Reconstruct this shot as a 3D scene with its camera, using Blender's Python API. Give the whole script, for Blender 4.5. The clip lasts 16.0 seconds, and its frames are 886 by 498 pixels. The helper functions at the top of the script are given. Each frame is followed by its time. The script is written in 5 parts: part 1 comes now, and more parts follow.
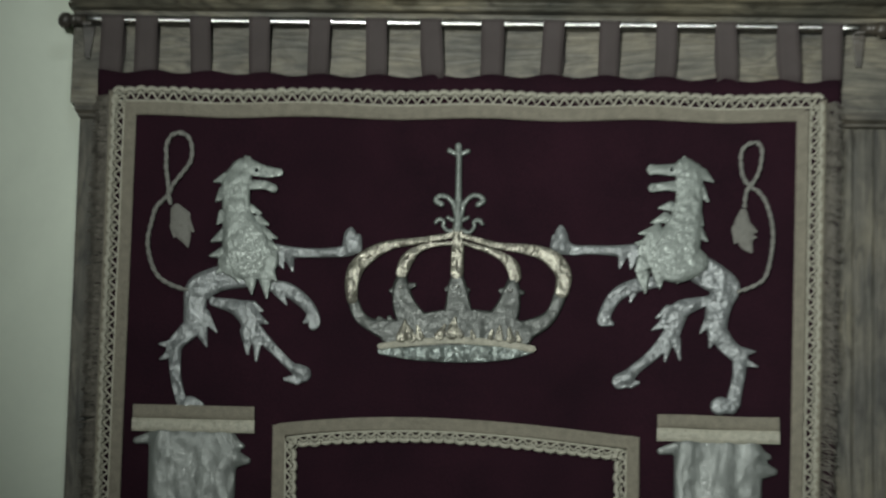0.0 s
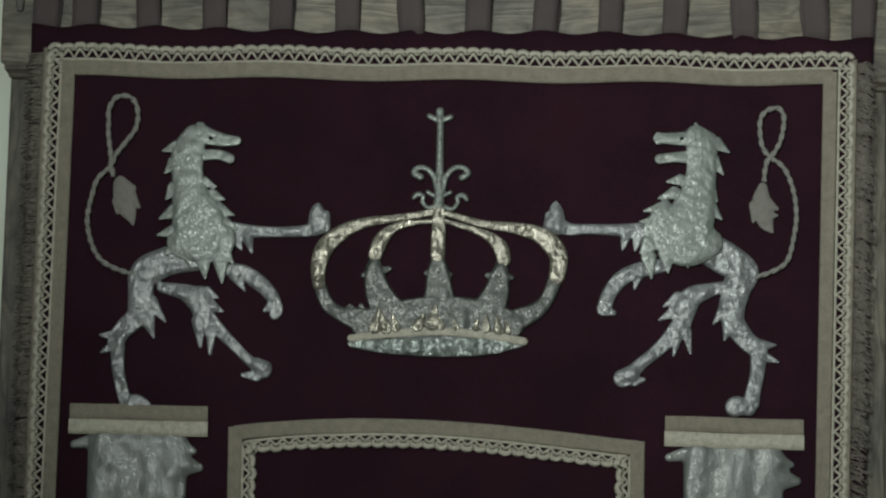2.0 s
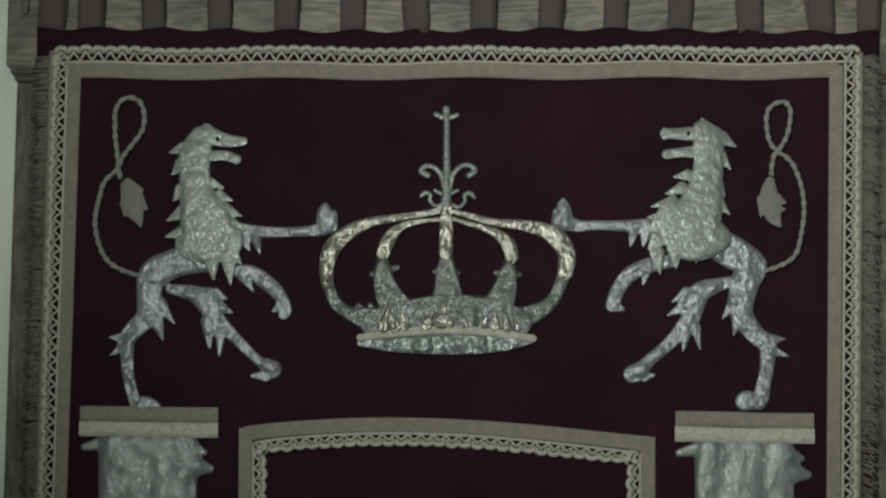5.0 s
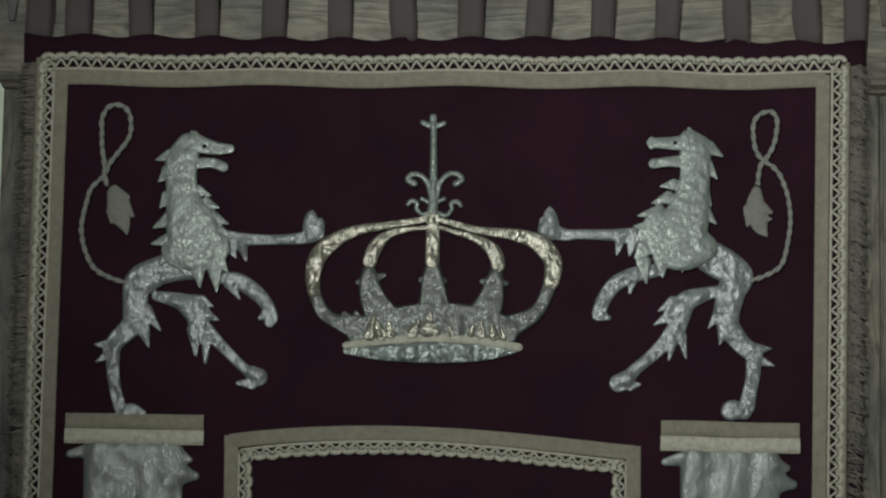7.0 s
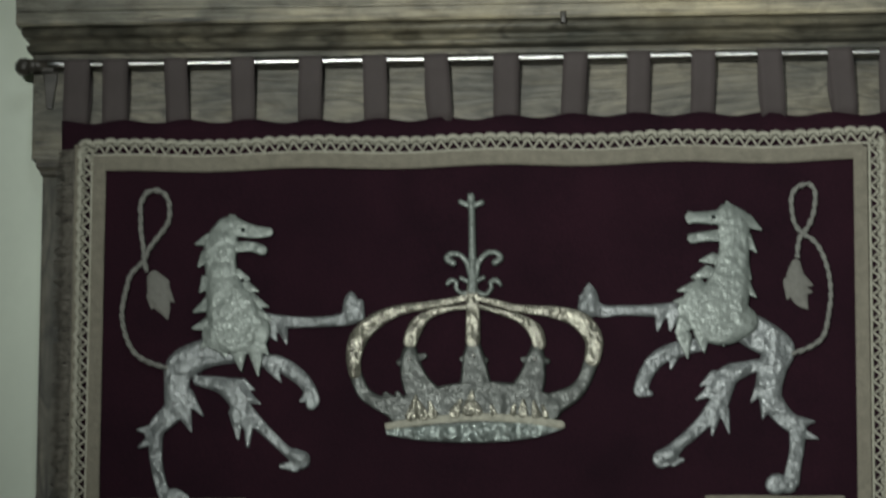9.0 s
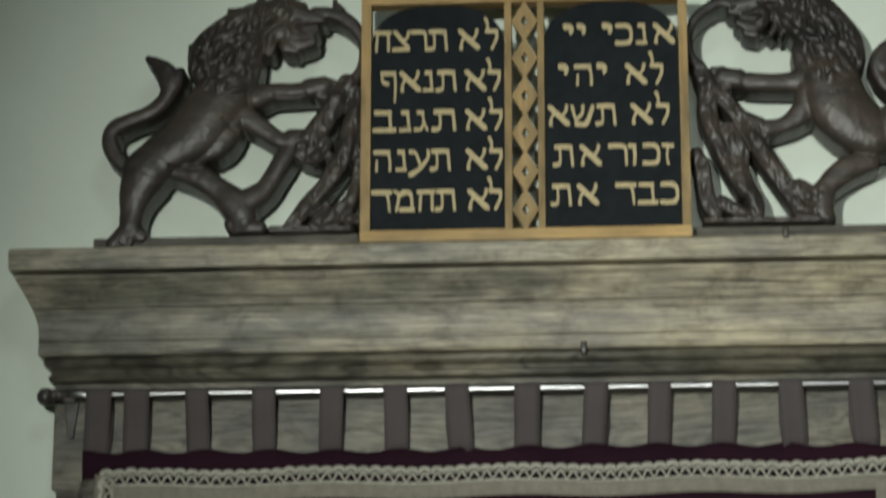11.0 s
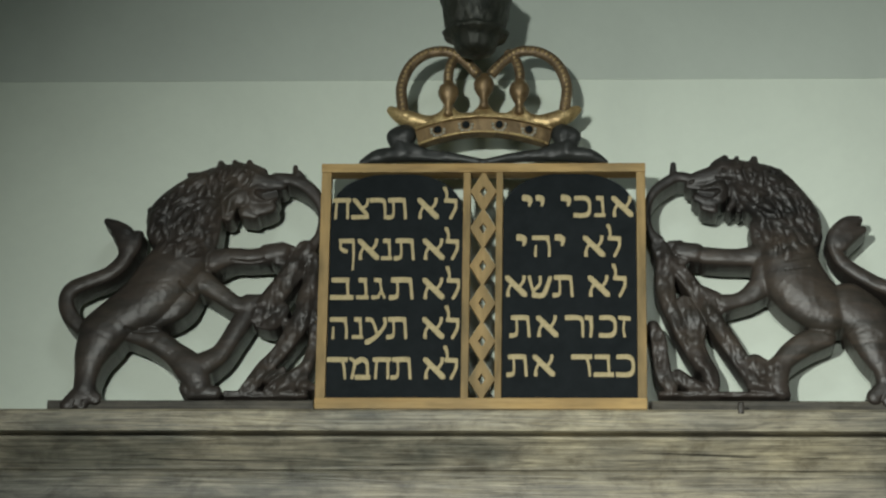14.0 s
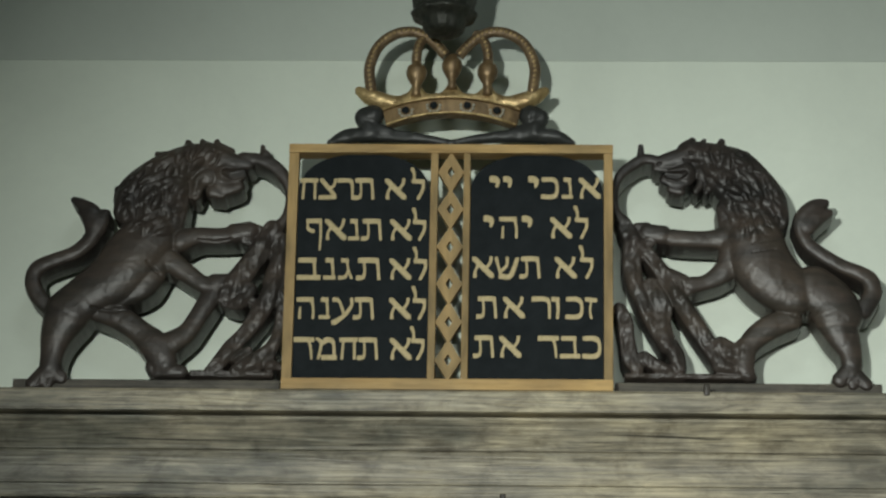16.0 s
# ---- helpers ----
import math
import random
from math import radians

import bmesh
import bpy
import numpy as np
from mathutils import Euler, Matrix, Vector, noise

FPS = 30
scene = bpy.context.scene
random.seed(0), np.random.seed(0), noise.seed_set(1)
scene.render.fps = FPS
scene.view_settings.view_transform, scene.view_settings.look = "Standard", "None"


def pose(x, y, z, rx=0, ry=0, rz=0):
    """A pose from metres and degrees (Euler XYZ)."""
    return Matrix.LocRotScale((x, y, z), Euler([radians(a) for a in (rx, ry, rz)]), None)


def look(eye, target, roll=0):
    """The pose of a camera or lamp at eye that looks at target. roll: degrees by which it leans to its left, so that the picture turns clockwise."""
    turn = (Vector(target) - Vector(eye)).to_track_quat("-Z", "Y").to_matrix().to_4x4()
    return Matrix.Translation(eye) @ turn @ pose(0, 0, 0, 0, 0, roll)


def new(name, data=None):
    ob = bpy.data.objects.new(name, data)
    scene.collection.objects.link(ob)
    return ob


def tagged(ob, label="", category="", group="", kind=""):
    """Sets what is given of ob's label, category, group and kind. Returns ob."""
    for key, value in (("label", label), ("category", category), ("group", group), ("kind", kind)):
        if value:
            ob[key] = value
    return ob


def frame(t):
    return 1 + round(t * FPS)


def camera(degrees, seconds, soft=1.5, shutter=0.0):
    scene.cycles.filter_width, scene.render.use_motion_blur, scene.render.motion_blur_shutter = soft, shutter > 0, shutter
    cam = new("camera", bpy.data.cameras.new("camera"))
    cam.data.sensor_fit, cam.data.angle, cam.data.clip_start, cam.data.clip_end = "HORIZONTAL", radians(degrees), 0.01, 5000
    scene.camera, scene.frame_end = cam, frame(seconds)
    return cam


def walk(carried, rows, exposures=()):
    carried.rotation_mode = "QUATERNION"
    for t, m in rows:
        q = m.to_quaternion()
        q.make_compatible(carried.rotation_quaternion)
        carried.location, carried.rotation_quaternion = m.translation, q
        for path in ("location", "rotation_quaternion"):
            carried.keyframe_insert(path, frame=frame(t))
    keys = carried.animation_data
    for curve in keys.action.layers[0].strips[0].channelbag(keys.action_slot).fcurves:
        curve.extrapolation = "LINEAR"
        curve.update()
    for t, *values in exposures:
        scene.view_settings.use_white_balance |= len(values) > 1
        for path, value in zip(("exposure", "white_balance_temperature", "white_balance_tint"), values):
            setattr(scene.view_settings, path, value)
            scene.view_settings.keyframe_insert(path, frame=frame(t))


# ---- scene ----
# ---------------- camera ----------------
cam = camera(17.82, 16.0, soft=2.3, shutter=0.5)
EYE = Vector((0.2459, -4.9123, 0.9098))
# time, metres drawn back along the view, yaw, pitch, roll
ROWS = [
    (0.0, 0.664, 3.284, 8.083, -1.385),
    (0.1, 0.452, 3.374, 7.923, -1.395),
    (0.3, 0.000, 3.504, 7.611, -1.410),
    (0.5, 0.000, 3.572, 7.598, -1.420),
    (1.0, 0.000, 3.408, 7.792, -1.417),
    (1.5, 0.000, 2.919, 7.704, -1.594),
    (2.0, 0.000, 2.846, 7.665, -1.432),
    (2.5, 0.000, 2.855, 7.648, -1.296),
    (3.0, 0.000, 2.903, 7.552, -1.235),
    (3.5, 0.000, 3.010, 7.500, -1.030),
    (4.0, 0.000, 3.093, 7.509, -0.757),
    (6.5, 0.000, 2.824, 7.821, -0.881),
    (7.0, 0.000, 2.735, 7.798, -0.927),
    (7.5, 0.000, 2.721, 7.764, -0.688),
    (8.0, 0.000, 2.813, 7.863, -0.330),
    (8.2, 0.000, 2.864, 7.891, -0.267),
    (10.3, 0.000, 4.680, 13.400, 0.423),
    (10.5, 0.000, 4.172, 13.864, 0.423),
    (11.0, 0.000, 3.987, 16.083, -0.052),
    (11.5, 0.000, 3.907, 17.730, -0.453),
    (12.0, 0.000, 3.776, 18.784, -0.686),
    (12.5, 0.000, 3.529, 19.225, -0.637),
    (13.0, 0.000, 3.338, 19.368, -0.848),
    (13.5, 0.000, 3.202, 19.437, -0.869),
    (14.0, 0.000, 3.093, 19.509, -0.951),
    (14.5, 0.000, 3.082, 19.375, -0.891),
    (15.0, 0.000, 2.890, 19.382, -1.161),
    (15.5, 0.000, 2.639, 18.904, -1.027),
    (16.0, 0.000, 2.380, 19.130, -1.060),
]


def view(back, yaw, pitch, roll):
    turn = pose(0, 0, 0, 0, 0, yaw) @ pose(0, 0, 0, 90 + pitch) @ pose(0, 0, 0, 0, 0, -roll)
    eye = EYE + (turn.to_3x3() @ Vector((0, 0, 1))) * back
    return pose(eye.x, eye.y, eye.z) @ turn


EXPOSURES = [(0.0, 0.06), (1.0, 0.0), (3.5, -0.08), (7.0, -0.12), (8.2, -0.12), (10.5, 0.06), (12.0, 0.02), (14.0, 0.06), (16.0, 0.0)]
walk(cam, [(t, view(back, yaw, pitch, roll)) for t, back, yaw, pitch, roll in ROWS], EXPOSURES)

# ---------------- light ----------------
world = bpy.data.worlds.new("room_air")
scene.world = world
world.use_nodes = True
world.node_tree.nodes["Background"].inputs[0].default_value = (0.75, 0.8, 0.78, 1)
world.node_tree.nodes["Background"].inputs[1].default_value = 0.05


def area_lamp(name, eye, target, size, power, colour):
    data = bpy.data.lights.new(name, "AREA")
    data.shape, data.size, data.energy, data.color = "DISK", size, power, colour
    ob = new(name, data)
    ob.matrix_world = look(eye, target)
    return ob


def spot_lamp(name, eye, target, radius, cone, power, colour):
    data = bpy.data.lights.new(name, "SPOT")
    data.shadow_soft_size, data.spot_size, data.spot_blend, data.energy, data.color = radius, radians(cone), 1.0, power, colour
    ob = new(name, data)
    ob.matrix_world = look(eye, target)
    return ob


spot_lamp("key_spot", (-0.70, -5.4, 1.80), (0.42, 0, 2.00), 0.10, 39, 665, (0.955, 1.0, 0.935))
spot_lamp("second_spot", (0.46, -5.2, 1.80), (0.78, 0, 2.08), 0.05, 26, 145, (0.97, 1.0, 0.96))
area_lamp("ceiling_lamp", (0.3, -3.0, 4.1), (0.3, -2.6, 0), 0.9, 15, (0.90, 1.0, 0.98))

# ---------------- materials ----------------


def material(name):
    m = bpy.data.materials.new(name)
    m.use_nodes = True
    nt = m.node_tree
    return m, nt, nt.nodes["Principled BSDF"]


def node(nt, kind, **values):
    n = nt.nodes.new(kind)
    for key, value in values.items():
        n.inputs[key.replace("_", " ")].default_value = value
    return n


def coords(nt, scale=(1, 1, 1)):
    c = nt.nodes.new("ShaderNodeTexCoord")
    mp = nt.nodes.new("ShaderNodeMapping")
    mp.inputs["Scale"].default_value = scale
    nt.links.new(c.outputs["Object"], mp.inputs[0])
    return mp.outputs[0]


def noise_tex(nt, vec, scale, detail=4.0, rough=0.55, distortion=0.0):
    n = node(nt, "ShaderNodeTexNoise", Scale=scale, Detail=detail, Roughness=rough, Distortion=distortion)
    nt.links.new(vec, n.inputs["Vector"])
    return n.outputs[0]


def ramp(nt, fac, stops):
    r = nt.nodes.new("ShaderNodeValToRGB")
    while len(r.color_ramp.elements) < len(stops):
        r.color_ramp.elements.new(0.5)
    for e, (p, c) in zip(r.color_ramp.elements, stops):
        e.position, e.color = p, (*c, 1)
    nt.links.new(fac, r.inputs[0])
    return r.outputs[0]


def mixed(nt, fac, a, b, blend="MIX"):
    m = nt.nodes.new("ShaderNodeMix")
    m.data_type, m.blend_type = "RGBA", blend
    for sock, v in ((m.inputs[0], fac), (m.inputs[6], a), (m.inputs[7], b)):
        if isinstance(v, (int, float)):
            sock.default_value = v
        elif isinstance(v, tuple):
            sock.default_value = (*v, 1)
        else:
            nt.links.new(v, sock)
    return m.outputs[2]


def bump(nt, bsdf, height, strength, distance):
    b = node(nt, "ShaderNodeBump", Strength=strength, Distance=distance)
    nt.links.new(height, b.inputs["Height"])
    nt.links.new(b.outputs[0], bsdf.inputs["Normal"])


def plaster(name, light, dark):
    m, nt, p = material(name)
    v = coords(nt)
    big = noise_tex(nt, v, 2.2, 6, 0.62, 0.5)
    fine = noise_tex(nt, v, 60, 4)
    col = ramp(nt, big, [(0.3, dark), (0.7, light)])
    nt.links.new(mixed(nt, 0.10, col, ramp(nt, fine, [(0.35, dark), (0.65, light)])), p.inputs["Base Color"])
    p.inputs["Roughness"].default_value = 0.75
    bump(nt, p, fine, 0.25, 0.002)
    return m


def wood(name, along, dark, mid, light, gloss=0.5, ring=22, spec=0.3, cracks=0.0, draw=1.5):
    """Old planed timber with its grain along the axis named."""
    m, nt, p = material(name)
    pick = lambda a, c: {"x": (a, c, c), "z": (c, c, a)}[along]
    warp = noise_tex(nt, coords(nt, pick(draw, 9 if draw > 1 else 24)), 1.0, 3, 0.5, 1.0 if draw > 1 else 0.4)
    wave = nt.nodes.new("ShaderNodeMath")
    wave.operation = "MULTIPLY"
    wave.inputs[1].default_value = ring
    nt.links.new(warp, wave.inputs[0])
    sine = nt.nodes.new("ShaderNodeMath")
    sine.operation = "PINGPONG"
    sine.inputs[1].default_value = 1.0
    nt.links.new(wave.outputs[0], sine.inputs[0])
    fine = noise_tex(nt, coords(nt, pick(18, 180) if draw > 1 else pick(7, 210)), 1.0, 6, 0.72, 0.0 if draw > 1 else 0.35)
    grain = ramp(nt, sine.outputs[0], [(0.0, mid), (0.55, light), (0.84, mid), (1.0, dark)])
    fibre = ramp(nt, fine, [(0.32, dark), (0.5, mid), (0.70, light)])
    col = mixed(nt, 0.45 if draw > 1 else 0.7, grain, fibre)
    patch = noise_tex(nt, coords(nt, pick(2.2, 5)), 1.5, 4, 0.6)
    shade = ramp(nt, patch, [(0.36, (0.45, 0.48, 0.49)), (0.5, (0.92, 0.92, 0.90)), (0.66, (1.3, 1.26, 1.12))])
    col = mixed(nt, 1.0, col, shade, "MULTIPLY")
    if cracks:
        fleck = noise_tex(nt, coords(nt, pick(13, 24)), 1.0, 5, 0.7, 0.6)
        col = mixed(nt, 1.0, col, ramp(nt, fleck, [(0.32, (0.55, 0.53, 0.50)), (0.5, (1.0, 1.0, 1.0)), (0.66, (1.3, 1.28, 1.25))]), "MULTIPLY")
    if cracks:
        split = noise_tex(nt, coords(nt, pick(2.6, 95)), 1.0, 5, 0.6, 0.5)
        line = ramp(nt, split, [(0.65, (1, 1, 1)), (0.68, (1 - cracks,) * 3)])
        col = mixed(nt, 1.0, col, line, "MULTIPLY")
    nt.links.new(col, p.inputs["Base Color"])
    p.inputs["Roughness"].default_value = gloss
    p.inputs["Specular IOR Level"].default_value = spec
    bump(nt, p, mixed(nt, 0.5, sine.outputs[0], fine), 0.35, 0.002)
    return m


def cloth(name, a, b, weave, rough=0.85, sheen=0.0, strength=0.5, spots=14, spec=0.2):
    m, nt, p = material(name)
    v = coords(nt)
    fine = noise_tex(nt, v, weave, 3, 0.7)
    big = noise_tex(nt, v, spots, 4)
    nt.links.new(mixed(nt, 0.5, ramp(nt, fine, [(0.3, a), (0.7, b)]), ramp(nt, big, [(0.3, a), (0.7, b)])), p.inputs["Base Color"])
    p.inputs["Roughness"].default_value = rough
    p.inputs["Sheen Weight"].default_value = sheen
    p.inputs["Sheen Roughness"].default_value = 0.35
    p.inputs["Specular IOR Level"].default_value = spec
    bump(nt, p, fine, strength, 0.0015)
    return m


def foil(name, a, b, metal, rough, crease=30, strength=0.8, sparkle=0.12, fold_depth=0.010):
    """Crumpled lame: soft folds, a fine metallic weave and sparks of thread."""
    m, nt, p = material(name)
    v = coords(nt)
    fold = noise_tex(nt, coords(nt, (1.0, 1.0, 0.5)), crease, 2, 0.45, 1.3)
    bent = nt.nodes.new("ShaderNodeVectorMath")
    bent.operation = "MULTIPLY_ADD"
    warp = node(nt, "ShaderNodeTexNoise", Scale=crease * 0.6, Detail=2.0)
    nt.links.new(v, warp.inputs["Vector"])
    nt.links.new(warp.outputs["Color"], bent.inputs[0])
    bent.inputs[1].default_value = (0.5 / crease,) * 3
    nt.links.new(coords(nt, (1.0, 0.6, 0.62)), bent.inputs[2])
    facet = node(nt, "ShaderNodeTexVoronoi", Scale=crease * 1.1)
    nt.links.new(bent.outputs[0], facet.inputs["Vector"])
    deep = facet.outputs["Distance"]
    thread = noise_tex(nt, v, 300, 2, 0.6)
    tone = mixed(nt, 0.2, ramp(nt, fold, [(0.3, a), (0.7, b)]), ramp(nt, thread, [(0.38, a), (0.62, b)]))
    nt.links.new(tone, p.inputs["Base Color"])
    p.inputs["Metallic"].default_value = metal
    nt.links.new(ramp(nt, thread, [(0.35, (rough * 0.75,) * 3), (0.65, (min(1, rough * 1.5),) * 3)]), p.inputs["Roughness"])
    bump(nt, p, mixed(nt, sparkle, mixed(nt, 0.55, fold, deep), thread), strength, fold_depth)
    return m


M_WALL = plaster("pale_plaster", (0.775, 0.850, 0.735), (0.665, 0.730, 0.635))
# Upper wall: the lamplight's fall-off with height is put into this darker colour.
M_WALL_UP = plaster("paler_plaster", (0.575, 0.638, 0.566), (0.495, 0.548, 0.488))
M_CEIL = plaster("ceiling_plaster", (0.72, 0.73, 0.7), (0.66, 0.67, 0.64))
M_OAK_X = wood("grey_oak_along", "x", (0.055, 0.049, 0.038), (0.262, 0.236, 0.178), (0.495, 0.452, 0.345), 0.45, 22, 0.4, 0.75, 0.8)
# Swirl-grained oak; the shade under the cornice is put into its colour.
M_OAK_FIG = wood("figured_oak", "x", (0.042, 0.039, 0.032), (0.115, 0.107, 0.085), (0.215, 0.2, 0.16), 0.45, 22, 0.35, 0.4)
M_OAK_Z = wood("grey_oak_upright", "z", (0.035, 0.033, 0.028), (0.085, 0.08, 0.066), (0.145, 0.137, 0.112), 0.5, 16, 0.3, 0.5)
M_BROWN = wood("brown_turned_wood", "x", (0.03, 0.026, 0.022), (0.055, 0.048, 0.041), (0.09, 0.078, 0.068), 0.35, 8, 0.5)
M_LEDGE = wood("dark_ledge_oak", "x", (0.040, 0.036, 0.030), (0.088, 0.079, 0.065), (0.15, 0.137, 0.112), 0.5, 14, 0.3, 0.4, 0.8)
M_FLOOR = wood("floor_boards", "x", (0.08, 0.055, 0.035), (0.16, 0.11, 0.07), (0.24, 0.17, 0.11), 0.4)
M_DARK = wood("dark_stained_carving", "x", (0.028, 0.026, 0.023), (0.044, 0.038, 0.034), (0.072, 0.056, 0.048), 0.40, 5, 0.40)
M_BLACKWOOD = cloth("black_carving", (0.022, 0.024, 0.023), (0.042, 0.044, 0.041), 90, 0.42, 0, 0.3, 14, 0.35)
M_VELVET = cloth("burgundy_velvet", (0.0142, 0.0074, 0.0114), (0.0335, 0.0128, 0.0205), 230, 0.95, 0.03, 0.7, 7, 0.04)
M_RIBBON = cloth("mauve_brown_ribbon", (0.068, 0.057, 0.056), (0.095, 0.080, 0.079), 700, 0.7, 0.05, 0.3)
M_BRAID = cloth("beige_braid", (0.165, 0.152, 0.121), (0.295, 0.273, 0.218), 300, 0.7, 0.1, 0.9, 70)
M_LACE = cloth("pale_gold_lace", (0.25, 0.244, 0.195), (0.57, 0.553, 0.455), 380, 0.45, 0.1, 0.9, 110, 0.5)
M_FRINGE = cloth("brown_fringe", (0.085, 0.078, 0.066), (0.24, 0.222, 0.19), 300, 0.8, 0.1, 0.5, 70)
M_MANE = foil("matt_silver_cloth", (0.110, 0.128, 0.117), (0.180, 0.205, 0.189), 0.32, 0.40, 130, 0.50, 0.45, 0.0015)
M_FOIL = foil("silver_lame", (0.125, 0.138, 0.140), (0.222, 0.240, 0.244), 0.26, 0.33, 105, 1.0, 0.30, 0.0022)
M_SATIN = foil("creased_silver_satin", (0.125, 0.139, 0.132), (0.185, 0.203, 0.193), 0.22, 0.37, 22, 1.0, 0.10, 0.0060)
M_PEWTER = foil("pewter_cloth", (0.030, 0.035, 0.032), (0.052, 0.060, 0.054), 0.28, 0.40, 60, 0.7, 0.15, 0.0010)
M_GOLDCLOTH = foil("pale_gold_lame", (0.125, 0.121, 0.098), (0.285, 0.276, 0.224), 0.45, 0.27, 55, 1.0, 0.14, 0.0048)
M_LINING = foil("ice_blue_lining", (0.20, 0.235, 0.225), (0.40, 0.45, 0.43), 0.5, 0.36, 60, 1.0, 0.1, 0.010)
M_ROPE = cloth("grey_cord", (0.17, 0.175, 0.16), (0.30, 0.30, 0.275), 260, 0.7, 0.1, 0.9, 120)
M_TUFT = cloth("grey_tuft", (0.15, 0.15, 0.135), (0.23, 0.225, 0.205), 180, 0.6, 0.1, 0.7)
M_GILT = foil("worn_gilding", (0.24, 0.16, 0.068), (0.66, 0.50, 0.24), 0.5, 0.34, 30, 0.8, 0.1, 0.005)
M_GILT_DARK = foil("dulled_gilding", (0.115, 0.078, 0.046), (0.27, 0.19, 0.105), 0.4, 0.42, 40, 0.8, 0.15, 0.004)
M_STUD = foil("bright_stud", (0.75, 0.75, 0.72), (0.85, 0.85, 0.82), 0.6, 0.25, 30, 0.1)
M_GILT_MID = foil("brown_gilding", (0.12, 0.08, 0.042), (0.33, 0.225, 0.11), 0.45, 0.38, 36, 0.8, 0.15, 0.004)
M_OCHRE = wood("ochre_painted_wood", "x", (0.24, 0.15, 0.060), (0.42, 0.275, 0.112), (0.54, 0.375, 0.17), 0.5, 5)
M_OCHRE_Z = wood("ochre_painted_upright", "z", (0.25, 0.165, 0.068), (0.40, 0.268, 0.112), (0.51, 0.35, 0.16), 0.5, 5)
M_BLACK = cloth("black_painted_board", (0.0095, 0.0125, 0.014), (0.021, 0.0255, 0.028), 40, 0.7, 0, 0.2, 8, 0.08)
M_LETTER = cloth("ochre_lettering", (0.42, 0.335, 0.17), (0.66, 0.55, 0.325), 120, 0.55, 0, 0.3, 30)
M_BRONZE = foil("dark_bronze", (0.020, 0.024, 0.019), (0.058, 0.060, 0.048), 0.35, 0.42, 50, 0.9, 0.2, 0.006)
m_rod, nt_rod, p_rod = material("polished_steel_rod")
p_rod.inputs["Metallic"].default_value = 1.0
p_rod.inputs["Roughness"].default_value = 0.27
nt_rod.links.new(ramp(nt_rod, noise_tex(nt_rod, coords(nt_rod), 30), [(0.3, (0.28, 0.28, 0.27)), (0.7, (0.38, 0.38, 0.37))]), p_rod.inputs["Base Color"])

# ---------------- mesh tools ----------------


def part(name, me, mat, parent=None, label="", smooth=True):
    """One mesh object; me is a bmesh, a mesh, or (verts, faces)."""
    if isinstance(me, bmesh.types.BMesh):
        bm, me = me, bpy.data.meshes.new(name)
        bmesh.ops.recalc_face_normals(bm, faces=bm.faces)
        bm.to_mesh(me)
        bm.free()
    elif isinstance(me, tuple):
        verts, faces = me
        me = bpy.data.meshes.new(name)
        me.from_pydata([tuple(v) for v in verts], [], [tuple(f) for f in faces])
        me.validate()
    if not me.materials:
        me.materials.append(mat)
    me.polygons.foreach_set("use_smooth", [smooth] * len(me.polygons))
    ob = new(name, me)
    ob.parent = parent
    if label:
        tagged(ob, label)
    return ob


def thing(name, label, category, group="", kind=""):
    return tagged(new(name), label, category, group, kind)


def box(bm, x0, x1, y0, y1, z0, z1, bevel=0.0):
    made = bmesh.ops.create_cube(bm, size=1)["verts"]
    for v in made:
        v.co = Vector(((x0 + x1) / 2 + v.co.x * (x1 - x0), (y0 + y1) / 2 + v.co.y * (y1 - y0), (z0 + z1) / 2 + v.co.z * (z1 - z0)))
    if bevel:
        edges = list({e for v in made for e in v.link_edges})
        bmesh.ops.bevel(bm, geom=edges, offset=bevel, segments=2, affect="EDGES", profile=0.7)
    return bm


def solid(x0, x1, y0, y1, z0, z1, bevel=0.0):
    return box(bmesh.new(), x0, x1, y0, y1, z0, z1, bevel)


def tube(points, radii, sides=8, flat=1.0, closed=False, base=0):
    """A swept round section; flat squeezes it towards the wall."""
    pts = [Vector(p) for p in points]
    n = len(pts)
    verts, faces = [], []
    for i, p in enumerate(pts):
        a, b = pts[max(i - 1, 0)], pts[min(i + 1, n - 1)]
        way = (b - a).normalized()
        side = way.cross(Vector((0, 1, 0)))
        side = side.normalized() if side.length > 1e-4 else Vector((1, 0, 0))
        out = side.cross(way).normalized()
        r = radii[i] if isinstance(radii, (list, tuple)) else radii
        for k in range(sides):
            a = 2 * math.pi * k / sides
            verts.append(p + side * (r * math.cos(a)) + out * (r * flat * math.sin(a)))
    for i in range(n - 1):
        for k in range(sides):
            k2 = (k + 1) % sides
            faces.append((base + i * sides + k, base + i * sides + k2, base + (i + 1) * sides + k2, base + (i + 1) * sides + k))
    faces.append(tuple(base + k for k in range(sides)))
    faces.append(tuple(base + (n - 1) * sides + k for k in reversed(range(sides))))
    return verts, faces


def joined(pieces):
    verts, faces = [], []
    for v, f in pieces:
        o = len(verts)
        verts += list(v)
        faces += [tuple(i + o for i in q) for q in f]
    return verts, faces


def ball(c, r, squash=1.0, seg=10):
    verts, faces = [], []
    rings = seg // 2 + 1
    for i in range(rings):
        a = math.pi * i / (rings - 1)
        for k in range(seg):
            b = 2 * math.pi * k / seg
            verts.append((c[0] + r * math.sin(a) * math.cos(b), c[1] + r * squash * math.sin(a) * math.sin(b), c[2] + r * math.cos(a)))
    for i in range(rings - 1):
        for k in range(seg):
            k2 = (k + 1) % seg
            faces.append((i * seg + k, i * seg + k2, (i + 1) * seg + k2, (i + 1) * seg + k))
    return verts, faces


